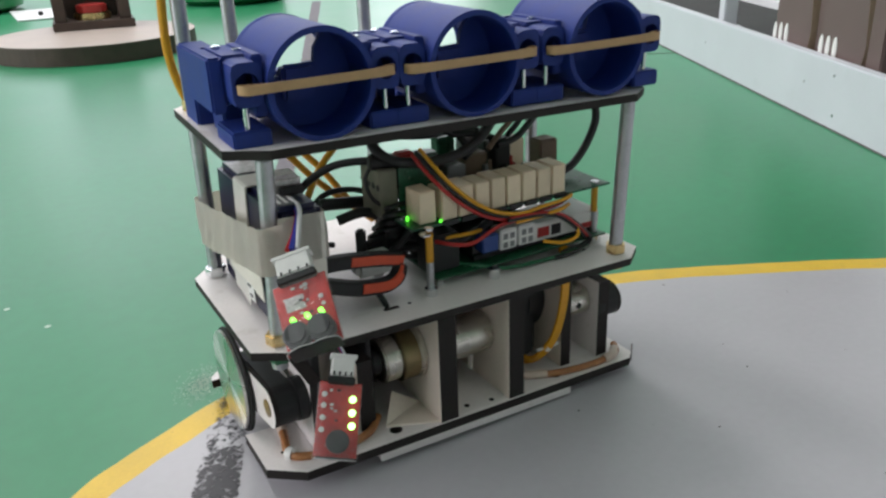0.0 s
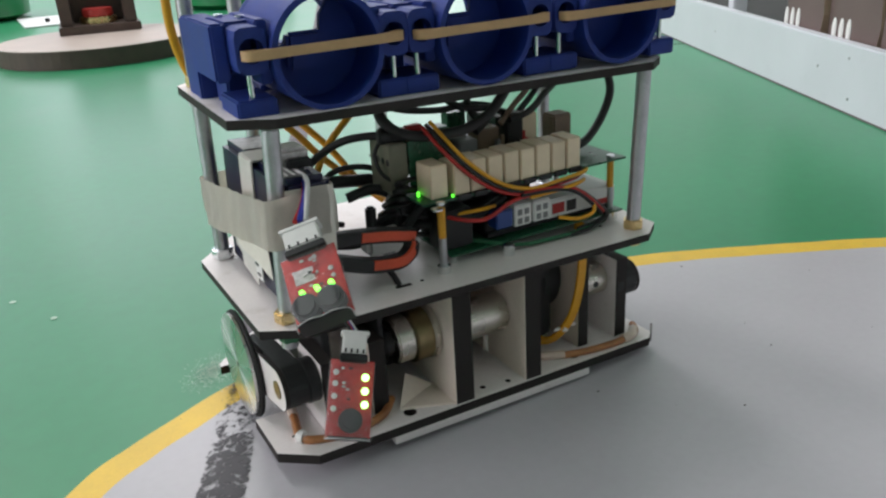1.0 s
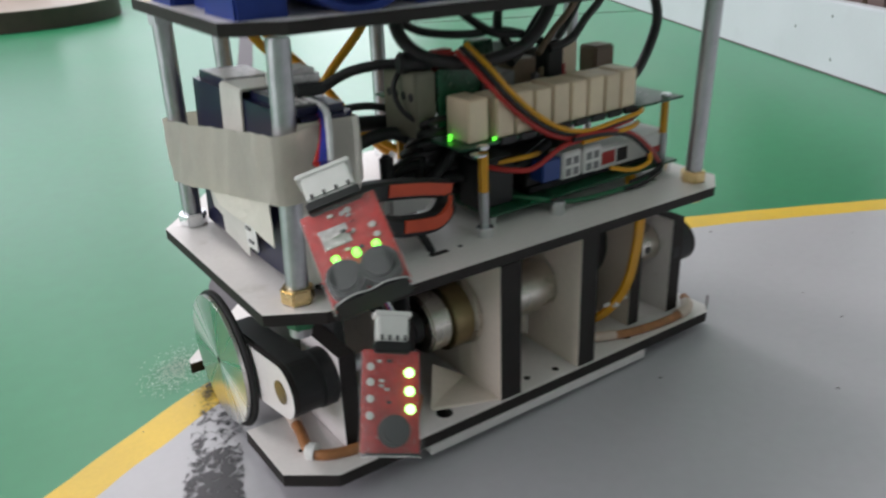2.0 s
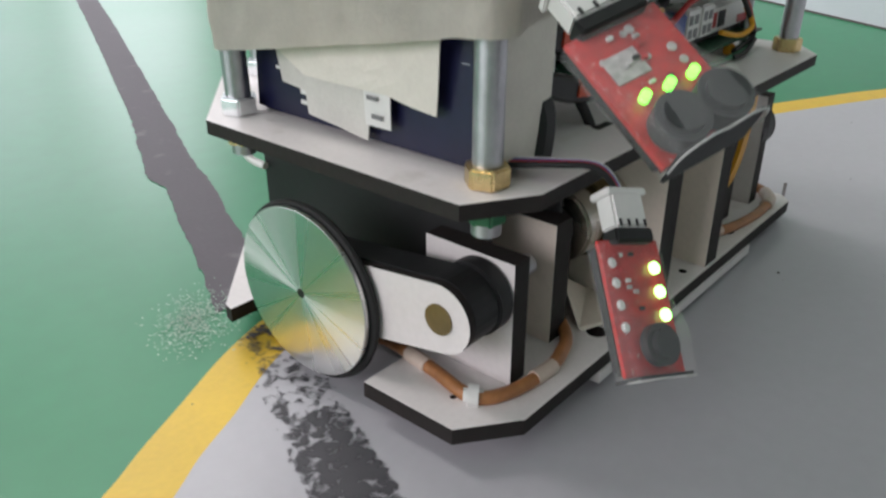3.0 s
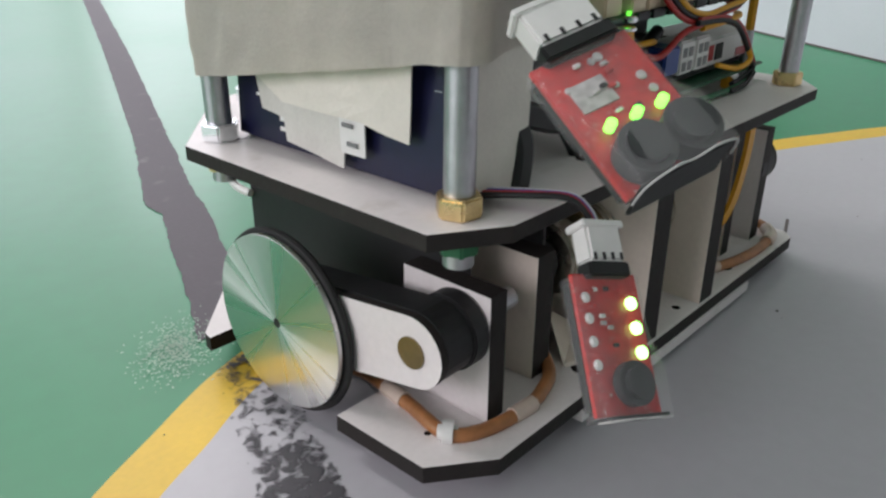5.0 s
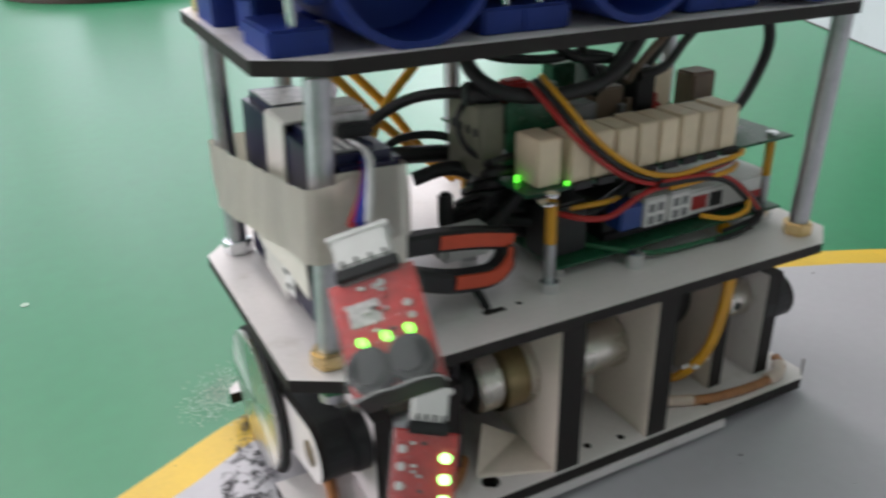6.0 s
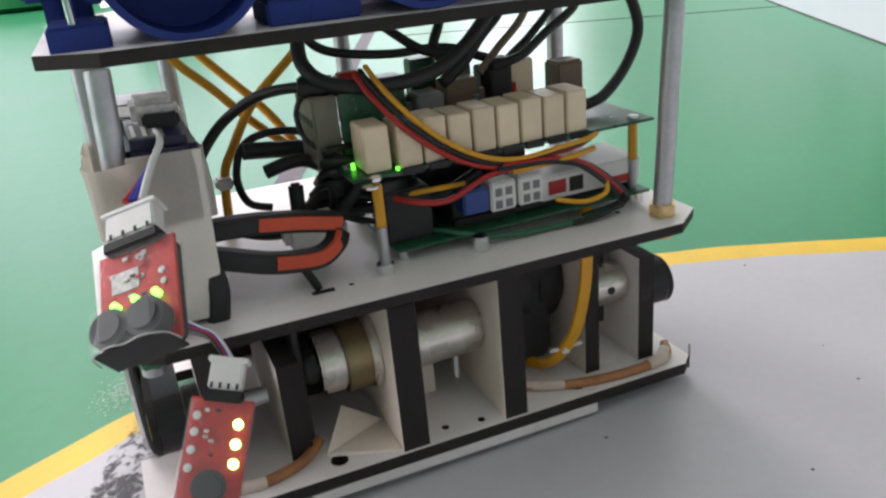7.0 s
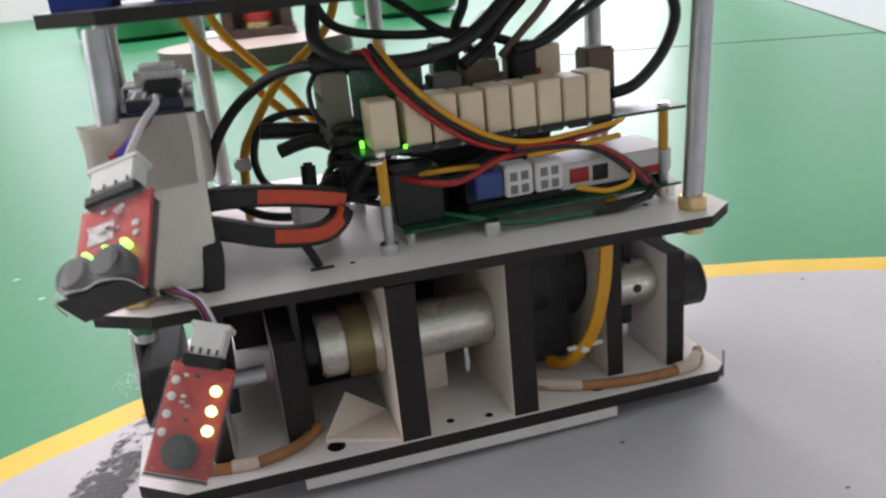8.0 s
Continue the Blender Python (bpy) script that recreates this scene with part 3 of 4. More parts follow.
RODS = [(.1275, .3865, .1340, .3915, .2029), (.1245, .5000, .1270, .5050, .330), (.3760, .3850, .3808, .3850, .2029), (.381, .4930, .3830, .4950, .330), (.168, .541, .169, .545, .330), (.268, .545, .269, .547, .330)]
for x, y, xt, yt, z1 in RODS:
    z0 = .0825
    lean = Vector((xt - x, yt - y, 0)) / (TOP_Z - MID_Z)
    r = part("rod", rod_between(Vector((x, y, z0)) + lean * (z0 - MID_Z), Vector((x, y, z1)) + lean * (z1 - MID_Z), .0047, 24, .0005), THREAD, robot, "", True)
    dz = (.300 - x) * math.tan(radians(1.05))
    front_left = x == .1275
    part("lower_nut", nut(x, y, MID_Z + .0001 + dz, MID_Z + .0066 + dz), BRASSY if x in (.1275, .3760) else BRIGHT, r)
    part("under_nut", nut(x, y, MID_Z - .0118 + dz, MID_Z - .0053 + dz, .011), GREENC if front_left else BRASSY, r, "green rubber spacer" if front_left else "")
    if z1 > .21:
        dt = (CX - xt) * math.tan(radians(0.6))
        part("upper_nut", nut(xt, yt, TOP_Z + .0003 + dt, TOP_Z + .0068 + dt, .011), BRASSY, r)
        part("deck_nut", nut(xt, yt, TOP_Z - .0118 + dt, TOP_Z - .0053 + dt, .011), STEEL, r)

# upright boards between the lower decks
ZB, ZT = BOT_Z - .003, MID_Z - .0053
part("side_board", board(.385, .4235, ZB, .0655, .142, .1505), [WHITE, CHAR], robot)
part("side_board", board(.385, .4235, ZB, .0725, .3625, .3722), [WHITE, CHAR], robot)
part("side_board", board(.390, .47, ZB, .0665, .1745, .1850), [CREAM, CHAR], robot)
part("side_board", board(.387, .47, ZB, ZT, .3310, .3395), [CREAM, CHAR], robot)
part("rib_board", board(.3715, .545, ZB, ZT, .2225, .2355), [CREAM, CHAR], robot)
part("rib_board", board(.3715, .545, ZB, ZT, .2755, .2875), [CREAM, CHAR], robot)
part("side_panel", box(.1515, .1565, .405, .525, .030, ZT, .0005), BLACK, robot, "matt black side panel")
part("side_panel", box(.3500, .3550, .405, .525, .030, ZT, .0005), BLACK, robot, "matt black side panel")
# rear and cross boards are near-black on every face
part("back_board", box(.1566, .3499, .500, .506, ZB, ZT, .0005), CHAR, robot, "dark rear board")
part("inner_panel", box(.1847, .1876, .3960, .4390, ZB + .004, ZT, .0005), BLACK, robot, "matt black panel beside the gear motor")
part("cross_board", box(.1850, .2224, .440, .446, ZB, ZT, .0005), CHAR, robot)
part("small_plate", box(.2357, .2560, .412, .418, ZB, .041, .0005), CREAM, robot)
own = bmesh.new()
shim = [own.verts.new(p) for p in ((.190, .385, BOT_Z + .0002), (.2222, .3725, BOT_Z + .0002), (.2222, .402, BOT_Z + .0002), (.2035, .404, BOT_Z + .013), (.190, .3865, BOT_Z + .0012), (.2222, .3728, BOT_Z + .0012))]
for f in ((0, 1, 5, 4), (4, 5, 2, 3), (4, 3, 0), (0, 3, 2, 1), (5, 1, 2)):
    own.faces.new([shim[k] for k in f])
part("loose_shim", own, CREAM, robot, "bent cream paper shim").matrix_world = LEANING
cable("wire_loop", [(.1500, .512, .0875), (.1495, .528, .0860), (.1490, .537, .0770), (.1490, .533, .0660), (.1495, .522, .0640)], .0017, WHITEP, robot, "pale loop of cable behind the side panel")


def stadium(y0, z0, r0, y1, z1, r1, x0, x1, n=14):
    """Rounded link round two centres, as a prism along x."""
    a = math.atan2(z1 - z0, y1 - y0)
    pts = []
    for i in range(n + 1):
        t = a + math.pi / 2 + math.pi * i / n
        pts.append((y0 + r0 * math.cos(t), z0 + r0 * math.sin(t)))
    for i in range(n + 1):
        t = a - math.pi / 2 + math.pi * i / n
        pts.append((y1 + r1 * math.cos(t), z1 + r1 * math.sin(t)))
    own = plate(pts, x0, x1)
    own.transform(Matrix(((0, 0, 1, 0), (1, 0, 0, 0), (0, 1, 0, 0), (0, 0, 0, 1))))
    return own


WY, WZ, PY, PZ = .4600, .0400, .3985, .0505
for s in (1, -1):
    def fx(x):
        return x if s == 1 else 2 * CX - x
    a, b = sorted((fx(.1195), fx(.1225)))
    arm = part("drive_arm", stadium(PY, PZ, .0128, WY, WZ, .0150, a, b), [WHITE, CHAR], robot, "white rounded arm over a black belt drive")
    a, b = sorted((fx(.1226), fx(.1345)))
    part("belt_housing", stadium(PY, PZ + .0004, .0129, WY, WZ, .0160, a, b), [BLACK, BLACK], arm)
    part("pivot_boss", rod_between((fx(.1346), PY - .0004, PZ + .0006), (fx(.1418), PY - .0004, PZ + .0006), .0136, 36, .0006), BLACK, arm, "", True)
    part("axle_cap", rod_between((fx(.1188), PY, PZ), (fx(.1194), PY, PZ), .0056, 24), GOLD, arm)
    part("shaft", rod_between((fx(.1506), PY, PZ), (fx(.1700), PY, PZ), .0040, 16), STEEL, arm)
    wheel = part("wheel", rod_between((fx(.1150), WY, WZ), (fx(.1186), WY, WZ), .0340, 64, .0006), BLACK, robot, "thin wheel with a turned metal face", True)
    own = rod_between((-.0006, 0, 0), (.0014, 0, 0), .0335, 72, .0003)
    face = part("wheel_face", own, DISC, wheel, "turned aluminium disc", True)
    face.location = (fx(.1138), WY, WZ)
    face.rotation_euler = (0, 0, 0 if s == 1 else math.pi)
    part("hub_hole", rod_between((fx(.1131), WY, WZ), (fx(.1136), WY, WZ), .0019, 16), BLACK, wheel)
    ring = [(fx(.1172), WY + .0343 * math.cos(t * math.pi / 32), WZ - .0006 + .0343 * math.sin(t * math.pi / 32)) for t in range(64)]
    part("tyre", sweep(ring, circle(.0016, 8), closed=True, steps=1), TYRE, wheel, "", True)

# motors
motor = part("motor", rod_between((.1945, .4025, .0560), (.2062, .4025, .0560), .0150, 36, .0012), CAN, robot, "gear motor with a gold-coloured gearbox", True)
part("gearbox", rod_between((.2063, .4025, .0560), (.2180, .4025, .0560), .0172, 40, .0006), GOLD, motor, "", True)
part("flange", rod_between((.2181, .4025, .0560), (.2224, .4025, .0560), .0180, 40, .0010), CAN, motor, "", True)
part("rear_cap", rod_between((.1880, .4025, .0560), (.1944, .4025, .0560), .0085, 30, .0010), BLACK, motor, "", True)
motor = part("motor", rod_between((.2356, .4010, .0545), (.2752, .4010, .0545), .0134, 36, .0014), CAN, robot, "small nickel-plated motor can", True)
part("solder_tag", box(.262, .264, .398, .402, .028, .0414, .0003), BRIGHT, motor)
motor = part("motor", rod_between((.2880, .4300, .0600), (.3120, .4300, .0600), .0285, 40, .0030), BLACK, robot, "black motor behind a yellow cable", True)
part("end_bell", rod_between((.3121, .4300, .0600), (.3305, .4300, .0600), .0270, 40, .0030), BLACK, motor, "", True)
part("gear_housing", box(.2884, .3225, .4040, .4280, .0185, .0885, .0040), BLACK, motor, "black moulded gear housing")
motor = part("bearing_boss", rod_between((.3396, .4040, .0540), (.3624, .4040, .0540), .0115, 30, .0012), CAN, robot, "", True)
part("set_screw", rod_between((.3510, .3922, .0545), (.3510, .3936, .0545), .0022, 14), BLACK, motor)
# standoffs of the circuit boards
STANDOFFS = [(.2325, .396), (.374, .407), (.2325, .468), (.374, .468)]
for x, y in STANDOFFS:
    st = part("standoff", rod_between((x, y, .1180), (x, y, .1375), .0024, 6), YELLOWC, robot, "yellow hexagonal standoff")
    part("spacer_post", rod_between((x, y, MID_Z), (x, y, .1179), .0025, 14), STEEL, st, "", True)
    part("spacer_nut", rod_between((x - .001, y - .002, MID_Z + .0001), (x - .001, y - .002, MID_Z + .0062), .0042, 20, .0004), BRIGHT, st, "", True)
    part("screw", rod_between((x, y, .1392), (x, y, .1410), .0030, 16, .0005), BRIGHT, st, "", True)
for x, y in ((.2795, .3945), (.212, .430)):
    part("deck_spacer", rod_between((x, y, MID_Z + .0001), (x, y, MID_Z + .0075), .0040, 20, .0004), BRIGHT, robot, "", True)

# ---------------------------------------------------------------- battery and its tape
battery = thing("battery_pack", "dark navy shrink-wrapped battery strapped to two rods", "battery")
battery.location = (0, 0, .0004)
TILT_B = Matrix.Translation((.150, .440, .0955)) @ Matrix.Rotation(radians(2.5), 4, 'Y')
own = box(-.0185, .0090, -.052, .0610, 0, .079, .0035)
own.transform(TILT_B)
part("wrapped_body", own, NAVY, battery, "", True)
own = box(-.0190, .0095, -.004, .0195, .0785, .0797, .0003)
own.transform(TILT_B)
part("top_tape", own, TAPE2, battery, "greyish tape over the top")
own = box(-.0198, -.0186, -.004, .0195, .040, .0790, .0003)
own.transform(TILT_B)
part("side_tape", own, TAPE2, battery)
own = box(-.0150, -.002, -.047, -.020, .0791, .0795, .0001)
own.transform(TILT_B)
part("printed_label", own, GREYP, battery, "silver-grey printed label")
for k in range(3):
    own = box(-.0135 + .004 * k, -.0120 + .004 * k, -.045, -.024, .0796, .0798, 0)
    own.transform(TILT_B)
    part("print_bar", own, WHITEP, battery)
own = box(-.0120, .0060, -.030, -.012, .0798, .0900, .0022)
own.transform(TILT_B)
part("spare_plug", own, SILVER, battery, "crumpled silver pouch on the battery")
own = box(-.0085, .0055, -.0345, -.0302, .0798, .0850, .0010)
own.transform(TILT_B)
part("plug_mouth", own, BLACK, battery)
own = box(-.0188, .0094, -.0532, -.0522, .004, .0740, .0003)
own.transform(TILT_B)
part("end_wrap", own, TAPE, battery, "cream tape over the end")
own = box(-.012, .006, .0611, .0635, .030, .070, .001)
own.transform(TILT_B)
part("end_tape", own, TAPE2, battery)
# silver print on the side of the wrap
for y0, y1, z0, z1 in ((.020, .033, .0085, .0100), (.021, .033, .0120, .0175), (.019, .032, .0195, .0205), (.034, .046, .0190, .0200)):
    own = box(-.0189, -.0186, y0, y1, z0, z1, 0)
    own.transform(TILT_B)
    part("print_bar", own, WHITEP, battery)
own = box(-.0150, .0070, .024, .052, .0791, .0796, .0001)
own.transform(TILT_B)
part("printed_label", own, SILVER, battery, "silver-grey printed label")

# band of tape round rods and battery
BANDP = [(.146, .5085), (.131, .508), (.1215, .506), (.1188, .500), (.1190, .470), (.1200, .420), (.1208, .388), (.1235, .3806), (.130, .3795), (.1375, .3822), (.148, .3856), (.158, .3866), (.1636, .3890), (.1642, .402), (.1650, .470), (.1640, .487)]
own = bmesh.new()
path = smooth_path([(x, y, 0) for x, y in BANDP], 12)
rows = []
for i, p in enumerate(path):
    f = min(1, max(0, (.500 - p.y) / .115))
    lo, hi = .1215 + .0205 * f, .1530 + .0165 * f
    cr = .0006 * noise.noise(p * 60)
    ring = []
    for k in range(13):
        z = lo + (hi - lo) * k / 12 + .0008 * noise.noise(Vector((p.x * 80, p.y * 80, k)))
        ring.append(own.verts.new((p.x + cr + .0011 * noise.noise(Vector((p.y * 90, z * 60 + p.y * 70, 2.0))) + .0004 * noise.noise(Vector((p.y * 240, z * 200, 5.0))), p.y, z)))
    rows.append(ring)
for a, b in zip(rows, rows[1:]):
    for k in range(12):
        own.faces.new((a[k], a[k + 1], b[k + 1], b[k]))
bmesh.ops.solidify(own, geom=own.faces[:], thickness=0.0005)
part("tape_band", own, TAPE, battery, "wide cream masking tape band", True)


def tape_flap(pts, x, mat, lift=0.0015):
    """Loose piece of tape lying against the side of the battery, with a slightly wavy face."""
    own = plate(pts, 0, .0005)
    bmesh.ops.subdivide_edges(own, edges=own.edges[:], cuts=4, use_grid_fill=True)
    own.transform(Matrix(((0, 0, 1, x), (1, 0, 0, 0), (0, 1, 0, 0), (0, 0, 0, 1))))
    for v in own.verts:
        v.co.x += lift * noise.noise(v.co * 40)
    return own


part("tape_flap", tape_flap([(.486, .127), (.404, .143), (.4070, .114), (.416, .1150), (.427, .1170), (.466, .1170)], .1278, TAPE), [TAPE, TAPE], battery, "torn cream tape flap")
part("tape_flap", tape_flap([(.482, .124), (.434, .130), (.4365, .1000), (.466, .1030), (.4672, .1110), (.4800, .1120)], .1290, TAPE), [TAPE2, TAPE2], battery, "torn cream tape flap")
part("care_label", tape_flap([(.4380, .1180), (.4262, .1195), (.4262, .1055), (.4372, .1055)], .1284, WHITEP, .0004), [WHITEP, WHITEP], battery, "white care label")
for y, z in ((.4335, .115), (.4315, .109)):
    part("label_bar", box(.1276, .1281, y - .0024, y + .0024, z - .0007, z + .0007, 0), GREYP, battery)
for k, (mt, dy) in enumerate(((WHITEC, 0), (BLUEC, .0025), (BLUEC, .0045), (REDC, .0065))):
    cable("balance_wire", [(.1490, .402 + dy * .5, .1745 - .3 * dy), (.1490 - .3 * dy, .389, .1735 - dy * .5), (.1440 - .5 * dy, .3770, .1690 - dy * .6), (.1375 - .8 * dy, .3655 + .2 * dy, .1600)], .0014, mt, battery)

# ---------------------------------------------------------------- voltage checkers
def frame_of(tl, tr, bl):
    tl, tr, bl = Vector(tl), Vector(tr), Vector(bl)
    u = (tr - tl).normalized()
    n = u.cross(tl - bl).normalized()
    v = n.cross(u)
    return Matrix(((u.x, v.x, n.x, tl.x), (u.y, v.y, n.y, tl.y), (u.z, v.z, n.z, tl.z), (0, 0, 0, 1)))


def checker(m, w, h, leds, buzzers, conn_w, glow):
    t = thing("voltage_checker", "red battery voltage checker with three lit green lamps", "voltage checker", "voltage checkers")
    t.matrix_world = m
    part("circuit_board", box(0, w, -h, 0, -.0008, .0008, .0002), PCBRED, t)
    part("back_foam", box(.0008, w - .0008, -h + .001, -.001, -.0060, -.0009, .0012), BLACK, t)
    for u, v in leds:
        led = rod_between((u, v, .0009), (u, v, .0048), .0013, 16, .0006) if len(buzzers) == 2 else rod_between((u, v, .0009), (u, v, .0030), .0019, 16, .0006)
        part("led", led, glow, t, "lit yellow-green lamp")
    for u, v, r, hh in buzzers:
        part("buzzer", rod_between((u, v, .0009), (u, v, hh), r, 32, .0018), DARKG, t, "dark grey round buzzer", True)
    rr = random.Random(int(w * 1e5))
    # pale silver patches painted for the reflections of the wrinkled film
    if len(buzzers) == 2:
        part("label", box(w * .16, w * .52, -.0165, -.0085, .0009, .0012, .0001), SILVER, t, "small pale patch imitating the film's reflection")
        for k in range(7):
            u, v = rr.uniform(.004, w - .004), rr.uniform(-.020, -.003)
            part("film_glint", rod_between((u, v, .0009), (u, v, .0015), rr.uniform(.0009, .0019), 9, .0002), SILVER, t, "", True)
    else:
        for v in (-.0070, -.0130, -.0195, -.0260):
            part("solder_joint", rod_between((.0030, v, .0009), (.0030, v, .0022), .0016, 12, .0006), WHITEP, t, "", True)
    for k in range(10):
        u, v = rr.uniform(.004, w - .007), rr.uniform(-h * .52, -.004)
        part("chip_part", box(u - .0010, u + .0010, v - .0006, v + .0006, .0014, .0022, .0002), (SILVER, REDC, WHITEP, PCBRED, BLACK)[k % 5], t)
    c = part("plug", box(w / 2 - conn_w / 2, w / 2 + conn_w / 2, .0030, .0150, -.0030, .0045, .0008), WHITEP, t, "white balance plug")
    part("plug_lip", box(w / 2 - conn_w / 2 - .0012, w / 2 + conn_w / 2 + .0012, .0130, .0152, -.0036, .0051, .0004), WHITEP, c)
    for k in range(4):
        u = w / 2 - conn_w / 2 + conn_w * (k + .5) / 4
        part("plug_slot", box(u - .0005, u + .0005, .0032, .0054, .00455, .0047, 0), BLACK, c)
    part("socket", box(w / 2 - conn_w / 2 - .001, w / 2 + conn_w / 2 + .001, -.0015, .0029, -.0020, .0046, .0006), BLACK, t)
    # shrink sleeve: hugs the board at the plug end, stretched over the buzzers at the other
    tall = max(b[3] for b in buzzers)
    own = bmesh.new()
    rings = []
    for q in range(15):
        f = q / 14
        v = -.0008 - (h + .0006) * f
        top = .0036 + (tall + .0004 - .0036) * min(1, max(0, (f - .40) / .25)) ** 1.2
        ring = []
        for k in range(24):
            a = 2 * math.pi * k / 24
            c, d = math.cos(a), math.sin(a)
            p = (abs(c) ** 4 + abs(d) ** 4) ** -.25
            u = w / 2 + (w / 2 + .0008) * c * p
            mid, half = (top - .0066) / 2, (top + .0066) / 2
            wob = .0004 * noise.noise(Vector((u * 300, v * 260, k * .7)))
            ring.append(own.verts.new((u, v, mid + half * d * p + wob)))
        rings.append(ring)
    for p, q in zip(rings, rings[1:]):
        for k in range(24):
            own.faces.new((p[k], p[(k + 1) % 24], q[(k + 1) % 24], q[k]))
    part("clear_sleeve", own, CLEAR, t, "wrinkled clear shrink sleeve", True)
    part("sleeve_end", box(.001, w - .001, -h - .0012, -h - .0002, -.0058, tall * .72, .0004), BLACK, t, "black block filling the end of the sleeve")
    part("end_lip", sweep([(0, -h - .0015, .0010), (w * .06, -h - .0016, tall * .75), (w * .3, -h - .0016, tall + .0004), (w * .5, -h - .0016, tall - .0006), (w * .72, -h - .0016, tall + .0004), (w * .95, -h - .0016, tall * .75), (w, -h - .0015, .0010)], circle(.0003, 6)), RIM, t, "", True)
    return t


m1 = frame_of((.1200, .3590, .1440), (.1450, .3490, .1520), (.1150, .3270, .1220))
checker(m1, .0282, .0395, [(.0070, -.0225), (.0145, -.0225), (.0218, -.0225)], [(.0078, -.0330, .0068, .0104), (.0204, -.0330, .0068, .0104)], .0185, LED)
m2 = frame_of((.1385, .3550, .0855), (.1590, .3465, .0805), (.1268, .3315, .0545))
checker(m2, .0230, .0400, [(.0185, -.0090), (.0187, -.0162), (.0190, -.0232)], [(.0120, -.0320, .0062, .0075)], .0125, LEDY)
lead = thing("checker_lead", "thin multicoloured lead between board and lower checker", "wire")
for k, mt in enumerate((BLACK, REDC, BLUEC, WHITEC)):
    d = .0022 * k
    cable("wire", [(.136 + d, .388, .1015), (.1430 + d * .6, .374, .1030), (.1490 + d * .4, .3640, .1030), (.1520 + d * .3, .3590, .0985), (.1530 + d * .4, .3570, .0925)], .0010, mt, lead)

# ---------------------------------------------------------------- relay board and power board
relays = thing("relay_board", "green relay board with a row of cream relays", "circuit board")
own = box(.224, .3835, .402, .474, .1376, .1390, .0003)
part("circuit_board", own, PCB, relays)
for k in range(8):
    x = .2470 + .01235 * k
    part("relay", box(x + .0002, x + .0112, .4035, .4225, .1392, .1592 + .0006 * (k % 2), .0006), RELAY, relays)
    part("terminal", box(x + .001, x + .0108, .4012, .4034, .1366, .1400, .0003), BLACK, relays)
part("relay", box(.2320, .2440, .4060, .4240, .1392, .1600, .0006), RELAY, relays)
part("lit_led", rod_between((.2458, .4040, .1392), (.2458, .4040, .1406), .0009, 12), LEDG, relays, "lit green lamp")
part("lit_led", rod_between((.2295, .4180, .1392), (.2295, .4180, .1420), .0010, 12), LEDG, relays, "lit green lamp")
own = rod_between((.2300, .396, .1366), (.2300, .396, .1375), .004, 16)
part("washer", own, BRIGHT, relays)

controller = thing("controller_board", "green controller board crowded with connectors and chips", "circuit board")
part("circuit_board", box(.2290, .3420, .4300, .4860, .1500, .1514, .0003), PCB, controller)
part("upright_board", box(.2290, .2540, .4262, .4275, .1405, .1720, .0003), PCB, controller)
part("terminal_block", box(.2165, .2285, .4270, .4560, .1395, .1720, .0008), TERMINAL, controller, "grey-beige terminal block")
for k in range(4):
    part("screw_hole", rod_between((.2163, .4310 + .0065 * k, .160), (.2166, .4310 + .0065 * k, .160), .0021, 12), BLACK, controller)
part("support", box(.2330, .2380, .4700, .4780, .1391, .1499, .0003), BLACK, controller)
part("support", box(.3300, .3360, .4700, .4780, .1391, .1499, .0003), BLACK, controller)
rr = random.Random(11)
CHIPS = [(.258, .445, .016, .012, .022, PCB), (.276, .440, .014, .016, .012, GREYP), (.296, .446, .018, .012, .015, BROWNP), (.318, .444, .012, .010, .022, BLACK), (.330, .450, .017, .014, .019, RELAY),
         (.262, .465, .018, .012, .016, BLACK), (.285, .466, .014, .010, .024, PCB), (.306, .468, .012, .012, .020, GREYP), (.325, .470, .012, .010, .014, BLACK), (.243, .452, .012, .014, .014, BLACK)]
for x, y, w, d, h, mt in CHIPS:
    part("component", box(x - w / 2, x + w / 2, y - d / 2, y + d / 2, .1515, .1515 + h, .0008), mt, controller)
for k in range(26):
    x, y, h = rr.uniform(.246, .338), rr.uniform(.4315, .484), rr.uniform(.002, .010)
    w = rr.uniform(.001, .0028)
    part("small_component", box(x - w, x + w, y - w * .8, y + w * .8, .1515, .1515 + h, .0003), rr.choice([BLACK, GREYP, BROWNP, STEEL, REDC]), controller)
blk = thing("brown_block", "brown resistor block beside the relay board", "resistor")
part("block", box(.3520, .3680, .4420, .4560, .1392, .1655, .0012), BROWNP, blk)

power = thing("power_board", "dark green power supply board with white plugs", "circuit board")
part("circuit_board", box(.2400, .3800, .4000, .4720, .1010, .1024, .0003), PCB, power)
for x in (.244, .376):
    for y in (.404, .468):
        part("spacer", rod_between((x, y, MID_Z), (x, y, .1009), .0022, 12), BRIGHT, power, "", True)
part("base_block", box(.2740, .3780, .4100, .4380, .1025, .1059, .0006), BLACK, power)
part("plug_block", box(.2740, .3190, .4125, .4385, .1060, .1200, .0006), BLACK, power)
part("blue_plug", box(.2755, .2885, .4015, .4120, .1105, .1225, .0008), CONB, power, "blue plug")
for x in (.2900, .3050):
    pl = part("white_plug", box(x, x + .0135, .4020, .4140, .1090, .1235, .0008), WHITEP, power, "translucent white plug")
    for i in range(2):
        for j in range(2):
            part("pin_hole", box(x + .0022 + .0054 * i, x + .0058 + .0054 * i, .4017, .4019, .1105 + .006 * j, .1145 + .006 * j, 0), GREYP, pl)
